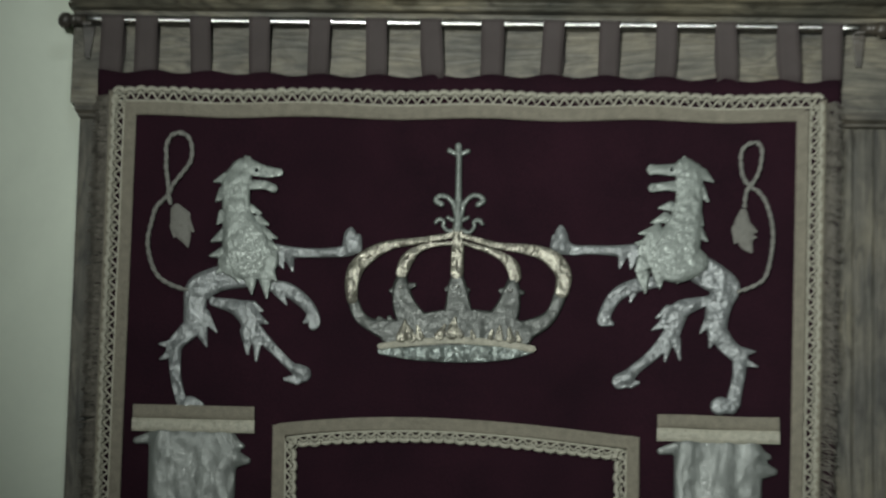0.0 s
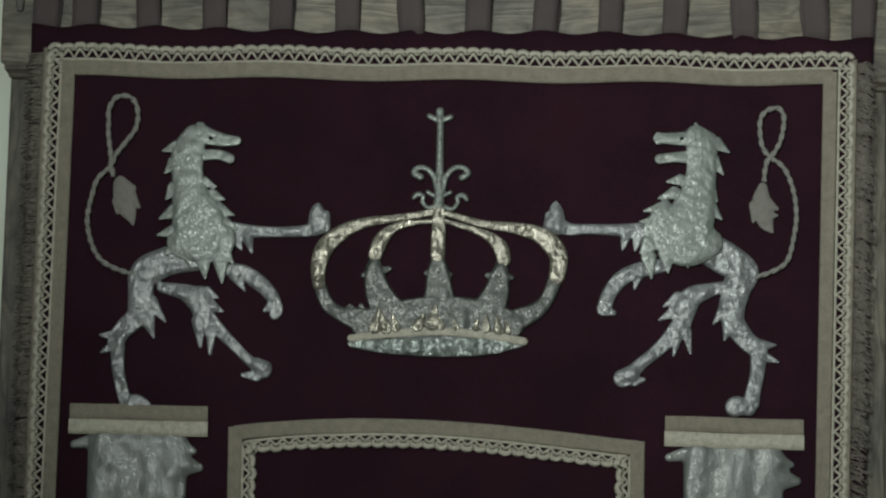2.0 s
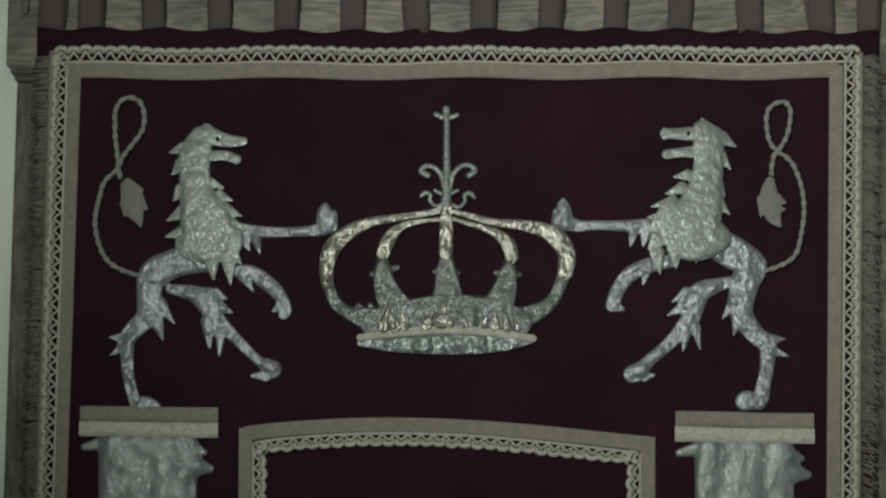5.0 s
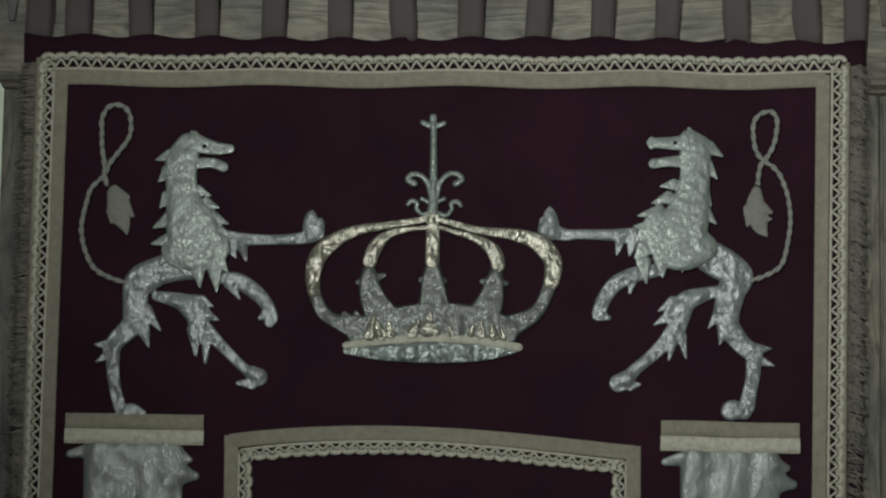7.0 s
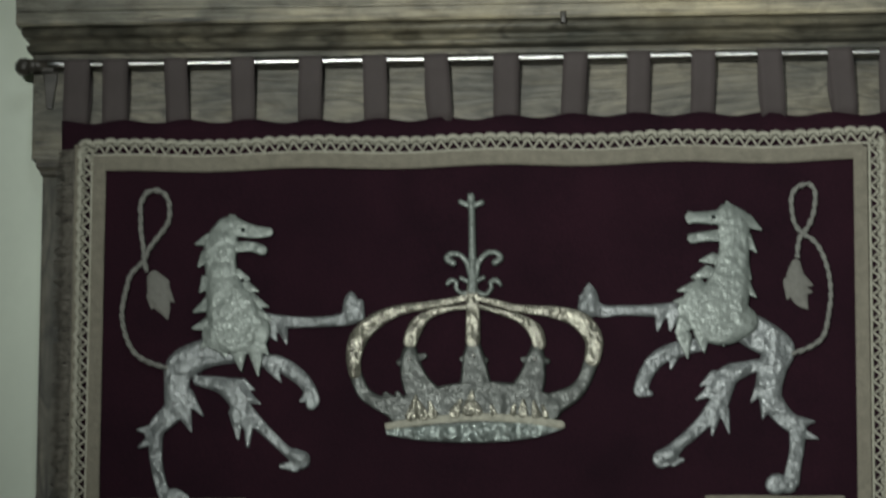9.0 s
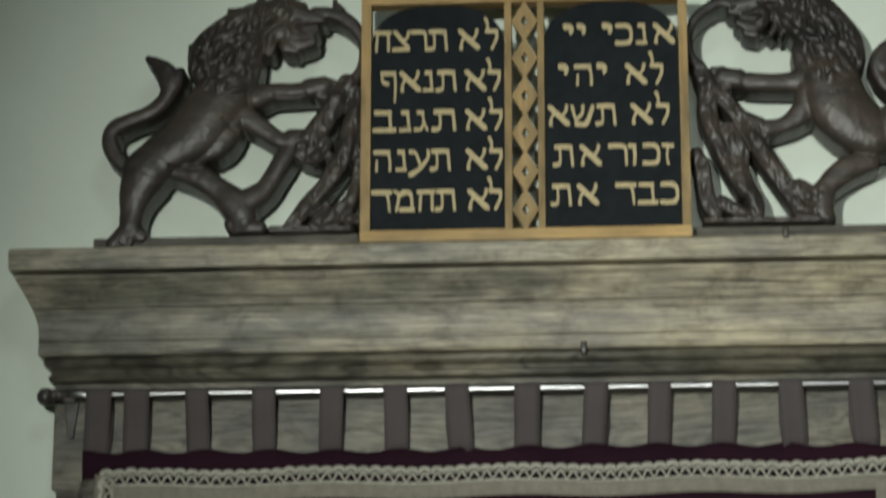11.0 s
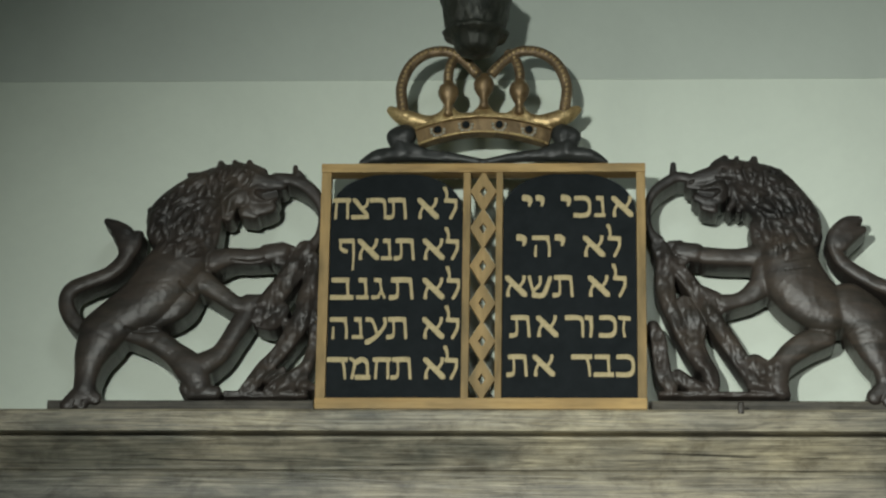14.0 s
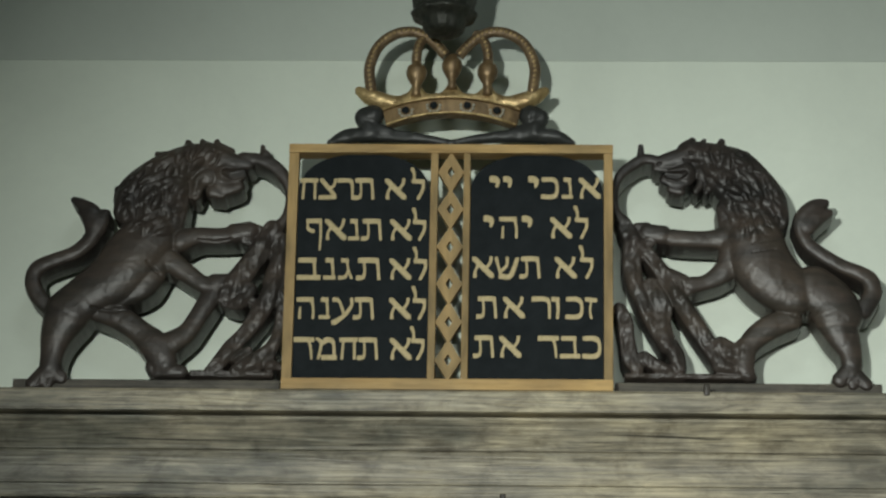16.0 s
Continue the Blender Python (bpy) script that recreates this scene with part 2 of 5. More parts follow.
def lathe(cx, cy, profile, seg=40, wobble=None):
    verts, faces = [], []
    for i, (r, z) in enumerate(profile):
        for k in range(seg):
            a = 2 * math.pi * k / seg
            rr = r * (wobble(a, z) if wobble else 1)
            verts.append((cx + rr * math.cos(a), cy + rr * math.sin(a), z))
    for i in range(len(profile) - 1):
        for k in range(seg):
            k2 = (k + 1) % seg
            faces.append((i * seg + k, i * seg + k2, (i + 1) * seg + k2, (i + 1) * seg + k))
    return verts, faces


def rough_field(xs, zs, scale, seed, octaves=3):
    """Smooth random heights over a grid, about -1 to 1."""
    rng = np.random.RandomState(seed)
    total = np.zeros(np.broadcast(xs, zs).shape)
    amp = 1.0
    for o in range(octaves):
        lattice = rng.rand(64, 64)
        u, v = xs / scale, zs / scale
        i, j = np.floor(u).astype(int), np.floor(v).astype(int)
        fu, fv = u - i, v - j
        fu, fv = fu * fu * (3 - 2 * fu), fv * fv * (3 - 2 * fv)
        g = lambda a, b: lattice[a % 64, b % 64]
        total = total + amp * 2 * ((g(i, j) * (1 - fu) + g(i + 1, j) * fu) * (1 - fv) + (g(i, j + 1) * (1 - fu) + g(i + 1, j + 1) * fu) * fv - 0.5)
        amp *= 0.5
        scale *= 0.5
    return total


def eased(stroke, steps=5):
    """A centre line rounded through its points."""
    if len(stroke) < 3:
        return stroke
    out, n = [], len(stroke)
    pts = [np.array(p) for p in stroke]
    for i in range(n - 1):
        p0, p1, p2, p3 = pts[max(i - 1, 0)], pts[i], pts[i + 1], pts[min(i + 2, n - 1)]
        for f in np.arange(steps) / steps:
            p = 0.5 * (2 * p1 + (p2 - p0) * f + (2 * p0 - 5 * p1 + 4 * p2 - p3) * f * f + (3 * p1 - p0 - 3 * p2 + p3) * f ** 3)
            out.append((p[0], p[1], max(p[2], 0.0005)))
    out.append(stroke[-1])
    return out


def blended(a, b, k):
    """The larger of two fields with a fillet of width k where they meet."""
    h = np.clip(0.5 + 0.5 * (a - b) / k, 0, 1)
    return b * (1 - h) + a * h + k * h * (1 - h)


def relief(strokes, res, y0, flat=0.5, edge=0.001, back=0.0, crumple=0.0, crumple_scale=0.02, ridge=0.0, ridged=None, cap=9.0, seed=1, fillet=0.002, dents=(), lumps=0.0, flow=1.0, square=2, gnarls=0.0, gnarled=()):
    """A padded or carved form: limbs given as centre lines with radii, (x, z, r), merged into one
    rounded body that stands proud of the plane y0; back > 0 rounds its rear too."""
    every = [p for s in strokes for p in s]
    pad = max(p[2] for p in every) + 4 * res
    x0, x1 = min(p[0] for p in every) - pad, max(p[0] for p in every) + pad
    z0, z1 = min(p[1] for p in every) - pad, max(p[1] for p in every) + pad
    nx, nz = int((x1 - x0) / res) + 2, int((z1 - z0) / res) + 2
    xs, zs = x0 + res * np.arange(nx), z0 + res * np.arange(nz)
    gx, gz = np.meshgrid(xs, zs, indexing="ij")
    field = np.full((nx, nz), -1.0)
    high = np.zeros((nx, nz))
    mane = np.zeros((nx, nz))
    knotty = np.zeros((nx, nz))

    def one(s):
        own_f, own_h = np.full((nx, nz), -1.0), np.zeros((nx, nz))
        s = eased(s)
        segs = list(zip(s[:-1], s[1:])) if len(s) > 1 else [(s[0], s[0])]
        for (ax, az, ar), (bx, bz, br) in segs:
            big = max(ar, br) + 12 * res
            i0, i1 = max(0, int((min(ax, bx) - big - x0) / res)), min(nx, int((max(ax, bx) + big - x0) / res) + 2)
            j0, j1 = max(0, int((min(az, bz) - big - z0) / res)), min(nz, int((max(az, bz) + big - z0) / res) + 2)
            px, pz = gx[i0:i1, j0:j1], gz[i0:i1, j0:j1]
            dx, dz = bx - ax, bz - az
            length = max(dx * dx + dz * dz, 1e-12)
            t = np.clip(((px - ax) * dx + (pz - az) * dz) / length, 0, 1)
            d = (np.abs(px - ax - t * dx) ** square + np.abs(pz - az - t * dz) ** square) ** (1 / square)
            r = ar + t * (br - ar)
            own_f[i0:i1, j0:j1] = np.maximum(own_f[i0:i1, j0:j1], r - d)
            own_h[i0:i1, j0:j1] = np.maximum(own_h[i0:i1, j0:j1], np.sqrt(np.maximum(r * r - d * d, 0)))
        return own_f, own_h

    for number, s in enumerate(strokes):
        own_f, own_h = one(s)
        field = blended(field, own_f, 0.4 * fillet)
        high = np.where((own_h > 0) & (high > 0), blended(high, np.minimum(own_h, cap), fillet), np.maximum(high, np.minimum(own_h, cap)))
        if ridged and number in ridged:
            mane = np.maximum(mane, np.clip(own_f / 0.02, 0, 1))
        if number in gnarled:
            knotty = np.maximum(knotty, np.clip(own_f / 0.008, 0, 1))
    high = high * flat
    inner = np.clip(field / (4 * res), 0, 1)
    for s in dents:
        own_f, own_h = one(s)
        high = high - 1.3 * own_h
    if crumple:
        n = rough_field(gx + 3, gz + 3, crumple_scale, seed, 2)
        high = high + inner * crumple * n
    if lumps:
        n = rough_field(gx + 7, gz + 7, 0.011, seed + 5, 2)
        high = high + inner * lumps * n
    if gnarls:
        high = high + knotty * gnarls * rough_field(gx + 2, gz * 0.7 + 2, 0.022, seed + 9, 3)
    if ridge:
        rng = np.random.RandomState(seed + 3)
        locks = np.zeros((nx, nz))
        for i in range(int((x1 - x0) / 0.016)):
            for j in range(int((z1 - z0) / 0.018)):
                cx, cz = x0 + (i + rng.rand()) * 0.016, z0 + (j + rng.rand()) * 0.018
                a, bend, size = 1.0 + 1.5 * (rng.rand() - 0.5), 1.6 * (rng.rand() - 0.5), 0.8 + 0.6 * rng.rand()
                if mane[min(int((cx - x0) / res), nx - 1), min(int((cz - z0) / res), nz - 1)] < 0.3:
                    continue
                ux, uz = math.cos(a) * flow, math.sin(a)
                k = 0.0175 * size
                lock = [(cx - ux * k, cz - uz * k, 0.0016), (cx - uz * bend * 0.006, cz + ux * bend * 0.006, 0.0074 * size), (cx + ux * k, cz + uz * k, 0.0040)]
                locks = np.maximum(locks, one(lock)[1] * (0.7 + 0.6 * rng.rand()))
        high = high + mane * ridge * (locks / 0.007 - 0.6)
    gfx, gfz = np.gradient(field, res)
    inside = field > 0
    cell = inside[:-1, :-1].astype(int) + inside[1:, :-1] + inside[:-1, 1:] + inside[1:, 1:]
    use = cell >= 1
    need = np.zeros((nx, nz), bool)
    for a, b in ((0, 0), (1, 0), (0, 1), (1, 1)):
        need[a:nx - 1 + a, b:nz - 1 + b] |= use
    norm = np.maximum(gfx ** 2 + gfz ** 2, 0.2)
    push = np.where(inside, 0, np.clip(field, -1.5 * res, 0))
    vx, vz = gx - push * gfx / norm, gz - push * gfz / norm
    h = np.where(inside, high, 0)
    index = -np.ones((nx, nz), int)
    index[need] = np.arange(need.sum())
    count = int(need.sum())
    front = np.stack([vx[need], y0 - edge - np.maximum(h[need], 0), vz[need]], 1)
    rear = np.stack([vx[need], y0 + back * np.maximum(h[need], 0), vz[need]], 1)
    ci, cj = np.nonzero(use)
    q = np.stack([index[ci, cj], index[ci + 1, cj], index[ci + 1, cj + 1], index[ci, cj + 1]], 1)
    edges = {}
    for k in range(4):
        for a, b in zip(q[:, k].tolist(), q[:, (k + 1) % 4].tolist()):
            if (b, a) in edges:
                del edges[(b, a)]
            else:
                edges[(a, b)] = 1
    faces = q.tolist() + [[b, a, a + count, b + count] for a, b in edges]
    verts = np.concatenate([front, rear]).tolist()
    if back:
        faces += (q[:, ::-1] + count).tolist()
    return verts, faces


def mirrored(strokes, about):
    return [[(2 * about - x, z, r) for x, z, r in s] for s in strokes]


# ---------------- the room ----------------
WALL_Y = 0.06
part("wall_north", solid(-4, 4, WALL_Y, WALL_Y + 0.3, -0.5, 3.0157), M_WALL, None, smooth=False)
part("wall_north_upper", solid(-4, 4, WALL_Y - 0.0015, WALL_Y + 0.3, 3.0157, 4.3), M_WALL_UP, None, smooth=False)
part("wall_south", solid(-4, 4, -9.3, -9.0, -0.5, 4.3), M_WALL, None, smooth=False)
part("wall_west", solid(-4.3, -4, -9.3, WALL_Y + 0.3, -0.5, 4.3), M_WALL, None, smooth=False)
part("wall_east", solid(4, 4.3, -9.3, WALL_Y + 0.3, -0.5, 4.3), M_WALL, None, smooth=False)
part("floor", solid(-4.3, 4.3, -9.3, WALL_Y + 0.3, -0.7, -0.5), M_FLOOR, None, smooth=False)
part("ceiling", solid(-4.3, 4.3, -9.3, WALL_Y + 0.3, 4.3, 4.5), M_CEIL, None, smooth=False)
for ob in list(scene.objects):
    if ob.name.startswith(("wall_", "floor", "ceiling")) and ob.type == "MESH":
        what = "pale grey-green plastered wall with faint stains" if ob.name.startswith("wall") else "plain brown board floor" if ob.name == "floor" else "plain off-white plaster ceiling"
        tagged(ob, what, ob.name.split("_")[0], kind="structure")

# ---------------- the ark ----------------
ARK_L, ARK_R = -0.8013, 0.9190
ark = thing("ark_cabinet", "tall weathered grey-brown oak ark against the plaster wall", "cabinet")


def swept_front(profile, front, left, right, rear):
    """A moulding that runs along the front and returns along both sides."""
    verts, faces = [], []
    for o, z in profile:
        verts += [(left - o, rear, z), (left - o, front - o, z), (right + o, front - o, z), (right + o, rear, z)]
    for i in range(len(profile) - 1):
        for k in range(3):
            faces.append((4 * i + k, 4 * i + k + 1, 4 * i + 5 + k, 4 * i + 4 + k))
    n = len(profile)
    faces.append((0, 3, 2, 1))
    faces.append((4 * n - 4, 4 * n - 3, 4 * n - 2, 4 * n - 1))
    return verts, faces


COVE_LOW, COVE_HIGH = 2.1732, 2.2790


def cove_at(f):
    """Hollow of the cove at a share of its height."""
    return (0.024 + 0.047 * (1 - math.cos(f * math.pi / 2)) ** 0.9, COVE_LOW + (COVE_HIGH - COVE_LOW) * f)


crack = [(cove_at(0.43)[0] + o, cove_at(0.43)[1] + z) for o, z in ((0.0, -0.001), (-0.003, 0.0), (0.0008, 0.001))]
cove = [cove_at(f / 10) for f in range(1, 5)] + crack + [cove_at(f / 10) for f in range(5, 10)] + [(0.064, COVE_HIGH - 0.006), (0.050, COVE_HIGH)]
part("cornice", swept_front([(0.0220, 2.1335), (0.0240, 2.1374), (0.0240, 2.1582), (0.0210, 2.1597), (0.0240, 2.1603), (0.0240, 2.1711)] + cove, -0.008, ARK_L, ARK_R, WALL_Y), M_OAK_X, ark, "weathered oak cove with dark cracks", False)
part("fascia", swept_front([(0.0660, 2.2800), (0.0735, 2.2817), (0.0750, 2.3165), (0.0720, 2.3212)], -0.008, ARK_L, ARK_R, WALL_Y), M_OAK_X, ark, smooth=False)
bead = [(0.010 + 0.006 * math.cos(a), 2.1249 + 0.0095 * math.sin(a)) for a in [math.radians(d) for d in range(-80, 81, 20)]]
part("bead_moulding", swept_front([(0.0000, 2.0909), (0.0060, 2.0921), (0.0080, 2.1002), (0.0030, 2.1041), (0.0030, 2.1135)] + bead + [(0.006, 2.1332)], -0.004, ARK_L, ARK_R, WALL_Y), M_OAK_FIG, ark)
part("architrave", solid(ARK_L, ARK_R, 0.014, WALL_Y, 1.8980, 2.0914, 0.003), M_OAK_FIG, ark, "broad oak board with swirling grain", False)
for x0, x1 in ((-0.7852, -0.6202), (0.7380, 0.9030)):
    cap = swept_front([(0.0, 1.8690), (0.003, 1.8720), (0.004, 1.8765), (0.010, 1.8840), (0.010, 1.8978)], 0.022, x0 + 0.003, x1 - 0.003, WALL_Y)
    part("capital", cap, M_LEDGE, ark, smooth=False)
    wide = x1 - x0
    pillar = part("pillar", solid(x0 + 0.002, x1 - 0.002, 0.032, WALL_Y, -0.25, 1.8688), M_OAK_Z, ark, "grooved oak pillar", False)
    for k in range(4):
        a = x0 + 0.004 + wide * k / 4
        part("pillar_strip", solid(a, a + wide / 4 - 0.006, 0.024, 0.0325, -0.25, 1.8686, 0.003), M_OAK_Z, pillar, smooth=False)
    part("pillar_base", solid(x0 - 0.015, x1 + 0.015, 0.005, WALL_Y, -0.42, -0.25, 0.006), M_OAK_X, ark, smooth=False)
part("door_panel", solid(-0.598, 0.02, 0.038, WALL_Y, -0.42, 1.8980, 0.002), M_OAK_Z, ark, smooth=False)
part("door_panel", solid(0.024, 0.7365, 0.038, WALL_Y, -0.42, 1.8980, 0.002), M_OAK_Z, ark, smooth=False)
part("plinth", solid(ARK_L - 0.03, ARK_R + 0.03, -0.03, WALL_Y, -0.5, -0.42, 0.005), M_OAK_X, ark, smooth=False)
for x0, x1 in ((-0.7326, -0.2473), (0.3563, 0.8347)):
    part("ledge", solid(x0, x1, -0.030, 0.035, 2.3212, 2.3527, 0.003), M_LEDGE, ark, "thin dark oak ledge under a carving", False)
for x, y, z in ((0.5181, -0.085, 2.3240), (0.1571, -0.034, 2.1339)):
    part("peg", solid(x - 0.0055, x + 0.0055, y, y + 0.02, z - 0.011, z + 0.011, 0.003), M_BROWN, ark, "small dark wooden peg")

# ---------------- rod with brackets ----------------
rod = thing("curtain_rod", "polished steel curtain rod on dark wooden brackets", "curtain rod")
ROD_Y, ROD_Z = -0.012, 2.0646
rod_pts = [(x, ROD_Y, ROD_Z) for x in np.linspace(-0.7920, 0.8120, 24)]
part("rod_bar", tube(rod_pts, 0.0092, 20), m_rod, rod)
for x, s in ((-0.7683, -1), (0.7866, 1)):
    part("finial", joined([tube([(x, ROD_Y, ROD_Z), (x + s * 0.03, ROD_Y, ROD_Z)], [0.0105, 0.0115], 14), ball((x + s * 0.044, ROD_Y, ROD_Z - 0.002), 0.017), ball((x + s * 0.028, ROD_Y, ROD_Z), 0.013)]), M_BROWN, rod, "dark knob on the rod's end")
    bm = bmesh.new()
    box(bm, x - 0.016, x + 0.016, 0.003, 0.014, 1.9896, 2.0806, 0.003)
    for v in bm.verts:
        if v.co.z < 2.0146:
            v.co.x = x + (v.co.x - x) * 0.35
    box(bm, x - 0.01, x + 0.01, ROD_Y - 0.008, 0.006, 2.0526, 2.0586, 0.001)
    part("bracket", bm, M_BROWN, rod, smooth=False)

# ---------------- curtain ----------------
curtain = thing("ark_curtain", "burgundy velvet curtain with silver lions and crown, on a rod", "curtain")
TOP = 1.9607


def drape(x, z):
    """Depth and sag of the hanging cloth."""
    y = 0.0012 * math.sin(9 * x + 1.3 * z) + 0.0008 * math.sin(23 * x + 2)
    return y


def top_wave(x):
    return 0.0035 * math.cos((x + 0.06) * 2 * math.pi / 0.1145) + 0.002 * math.sin(7 * x)


NX, NZ = 150, 70
verts, faces = [], []
for j in range(NZ + 1):
    v = j / NZ
    for i in range(NX + 1):
        u = i / NX
        left, right = -0.7445 +0.0374 * v, 0.7517 -0.0220 * v
        x = left + (right - left) * u
        z = TOP + top_wave(x) * (1 - v) ** 6 - v * 1.62
        verts.append((x, drape(x, z), z))
for j in range(NZ):
    for i in range(NX):
        a = j * (NX + 1) + i
        faces.append((a, a + 1, a + NX + 2, a + NX + 1))
velvet = part("velvet", (verts, faces), M_VELVET, curtain, "dark burgundy velvet")
thick = velvet.modifiers.new("thickness", "SOLIDIFY")
thick.thickness, thick.offset = 0.005, 1.0

# straps looped over the rod: centre at the rod, centre at the cloth, width
STRAPS = [(-0.7143, -0.7198, 0.0465), (-0.6451, -0.6487, 0.0465), (-0.5368, -0.5346, 0.0424), (-0.4163, -0.4164, 0.0424), (-0.2938, -0.2974, 0.0424), (-0.1797, -0.1785, 0.0424),
          (-0.0699, -0.0639, 0.0434), (0.0552, 0.0536, 0.0465), (0.1780, 0.1720, 0.0434), (0.2895, 0.2873, 0.0414), (0.4038, 0.4013, 0.0424), (0.5201, 0.5264, 0.0424),
          (0.6434, 0.6523, 0.0434), (0.7329, 0.7335, 0.0404)]
for n, (xt, xb, w) in enumerate(STRAPS):
    rnd = random.Random(n)
    path = [(xb, 0.004, TOP - 0.012), (xb, -0.001, TOP + 0.015)]
    for k in range(1, 5):
        f = k / 5
        path.append((xb + (xt - xb) * f, -0.001 + (ROD_Y - 0.0108) * f + 0.002 * math.sin(f * 3 + n), TOP + 0.015 + (ROD_Z - TOP - 0.015) * f))
    for a in range(0, 181, 30):
        path.append((xt, ROD_Y - 0.0108 * math.cos(math.radians(a)), ROD_Z + 0.0108 * math.sin(math.radians(a))))
    path.append((xt, 0.004, TOP + 0.04))
    path.append((xb, 0.006, TOP - 0.01))
    verts, faces = [], []
    for i, (x, y, z) in enumerate(path):
        for k in range(5):
            s = (k / 4 - 0.5) * w * (1 + 0.02 * rnd.uniform(-1, 1))
            verts.append((x + s, y + 0.0012 * math.sin(k * 1.5 + n), z))
    for i in range(len(path) - 1):
        for k in range(4):
            faces.append((i * 5 + k, i * 5 + k + 1, i * 5 + k + 6, i * 5 + k + 5))
    strap = part("strap", (verts, faces), M_RIBBON, curtain, "mauve-brown ribbon strap")
    sm = strap.modifiers.new("thickness", "SOLIDIFY")
    sm.thickness = 0.0012


# woven braid with a lace edge, sewn round the cloth
def ribbon(line, width, y, name, mat, grooves=4):
    """A flat braid along a line of (x, z), with fine ribs along it."""
    verts, faces = [], []
    across = 2 * grooves + 1
    pts = [Vector((x, 0, z)) for x, z in line]
    for i, p in enumerate(pts):
        way = (pts[min(i + 1, len(pts) - 1)] - pts[max(i - 1, 0)]).normalized()
        side = Vector((-way.z, 0, way.x))
        for k in range(across):
            s = (k / (across - 1) - 0.5) * width
            lift = 0.0 if k in (0, across - 1) else 0.0010 + 0.0038 * (k % 2) - (0.0012 if k == 4 else 0)
            verts.append((p.x + side.x * s, y - lift + drape(p.x, p.z), p.z + side.z * s))
    for i in range(len(pts) - 1):
        for k in range(across - 1):
            a = i * across + k
            faces.append((a, a + 1, a + across + 1, a + across))
    return part(name, (verts, faces), mat, curtain)


def lace(line, width, y, name, outward):
    """Zigzag cord between two rows, with scallops on the outer side."""
    pts = [Vector((x, 0, z)) for x, z in line]
    run = [0.0]
    for a, b in zip(pts[:-1], pts[1:]):
        run.append(run[-1] + (b - a).length)

    def at(s, off):
        s = min(max(s, 0), run[-1])
        i = max(k for k in range(len(run)) if run[k] <= s + 1e-9)
        i = min(i, len(pts) - 2)
        f = (s - run[i]) / (run[i + 1] - run[i])
        p = pts[i].lerp(pts[i + 1], f)
        way = (pts[i + 1] - pts[i]).normalized()
        return Vector((p.x - way.z * off * outward, y, p.z + way.x * off * outward))

    unit = 0.0216
    count = int(run[-1] / unit)
    unit = run[-1] / count
    pieces = [tube([at(s, -width / 2) for s in np.linspace(0, run[-1], count * 2)], 0.0026, 6, 0.7)]
    zig, scallop = [], []
    for k in range(count):
        jit = random.Random(k).uniform(-0.0012, 0.0012)
        zig += [at((k + 0.02) * unit, -width / 2 + 0.002), at((k + 0.46) * unit, width / 2 - 0.006 + jit), at((k + 0.54) * unit, width / 2 - 0.006)]
        for f in range(7):
            a = math.pi * f / 6
            scallop.append(at((k + 0.5 - 0.47 * math.cos(a)) * unit, width / 2 - 0.006 + (0.0078 + jit) * math.sin(a)))
    pieces.append(tube(zig, 0.0029, 5, 0.8))
    pieces.append(tube(scallop, 0.0050, 6, 0.6))
    return part(name, joined(pieces), M_LACE, curtain, "pale gold lace edging")


def line_between(a, b, steps, wave=0.0, freq=8.0):
    return [(a[0] + (b[0] - a[0]) * t, a[1] + (b[1] - a[1]) * t + wave * math.sin(freq * (a[0] + (b[0] - a[0]) * t) + 1.1)) for t in np.linspace(0, 1, steps)]


YC = -0.0062
BOT = 0.40
ribbon(line_between((-0.6908, 1.8836), (0.6800, 1.8880), 160, 0.0026, 19), 0.029, YC, "braid_top", M_BRAID)
lace(line_between((-0.7080, 1.9096), (0.7147, 1.9129), 160, 0.0026, 19), 0.024, YC - 0.002, "lace_top", 1)
ribbon(line_between((-0.6737, 1.8956), (-0.6787, 0.4095), 60), 0.025, YC, "braid_side", M_BRAID)
lace(line_between((-0.6968, 1.9122), (-0.6994, 0.4093), 60), 0.021, YC - 0.002, "lace_side", -1)
ribbon(line_between((0.6760, 1.8973), (0.6585, 0.4219), 60), 0.025, YC, "braid_side", M_BRAID)
lace(line_between((0.7025, 1.9139), (0.6838, 0.4221), 60), 0.021, YC - 0.002, "lace_side", 1)
# narrow cord outside the lace and fringe hanging from it
for sign, top, low in ((-1, -0.7139, -0.7131), (1, 0.7183, 0.6989)):
    part("edge_tape", tube([(top + (low - top) * f, YC - 0.001, 1.920 - (1.920 - BOT) * f) for f in np.linspace(0, 1, 50)], 0.0055, 6, 0.4), M_BRAID, curtain)
    rnd = random.Random(5 + sign)
    strands = []
    for k in range(1700):
        f = rnd.random()
        x, z = top + (low - top) * f + sign * 0.004, 1.912 - (1.912 - BOT) * f
        lng = rnd.uniform(0.020, 0.036)
        if sign > 0 and z < 1.26 and rnd.random() < 0.6:
            continue
        drop = rnd.uniform(0.0, 0.008) if sign < 0 else rnd.uniform(0.002, 0.028)
        curl = rnd.uniform(-0.003, 0.003) if sign < 0 else rnd.uniform(-0.007, 0.007)
        strands.append(tube([(x, YC + 0.001, z), (x + sign * lng * 0.5, YC - rnd.uniform(0, 0.004), z - drop * 0.3 + curl), (x + sign * lng, YC - rnd.uniform(-0.002, 0.006), z - drop)], [0.0016, 0.0013, 0.0005], 3))
    fr = part("fringe", joined(strands), M_FRINGE, curtain, "ragged brown fringe")
    tagged(fr, kind="stuff")

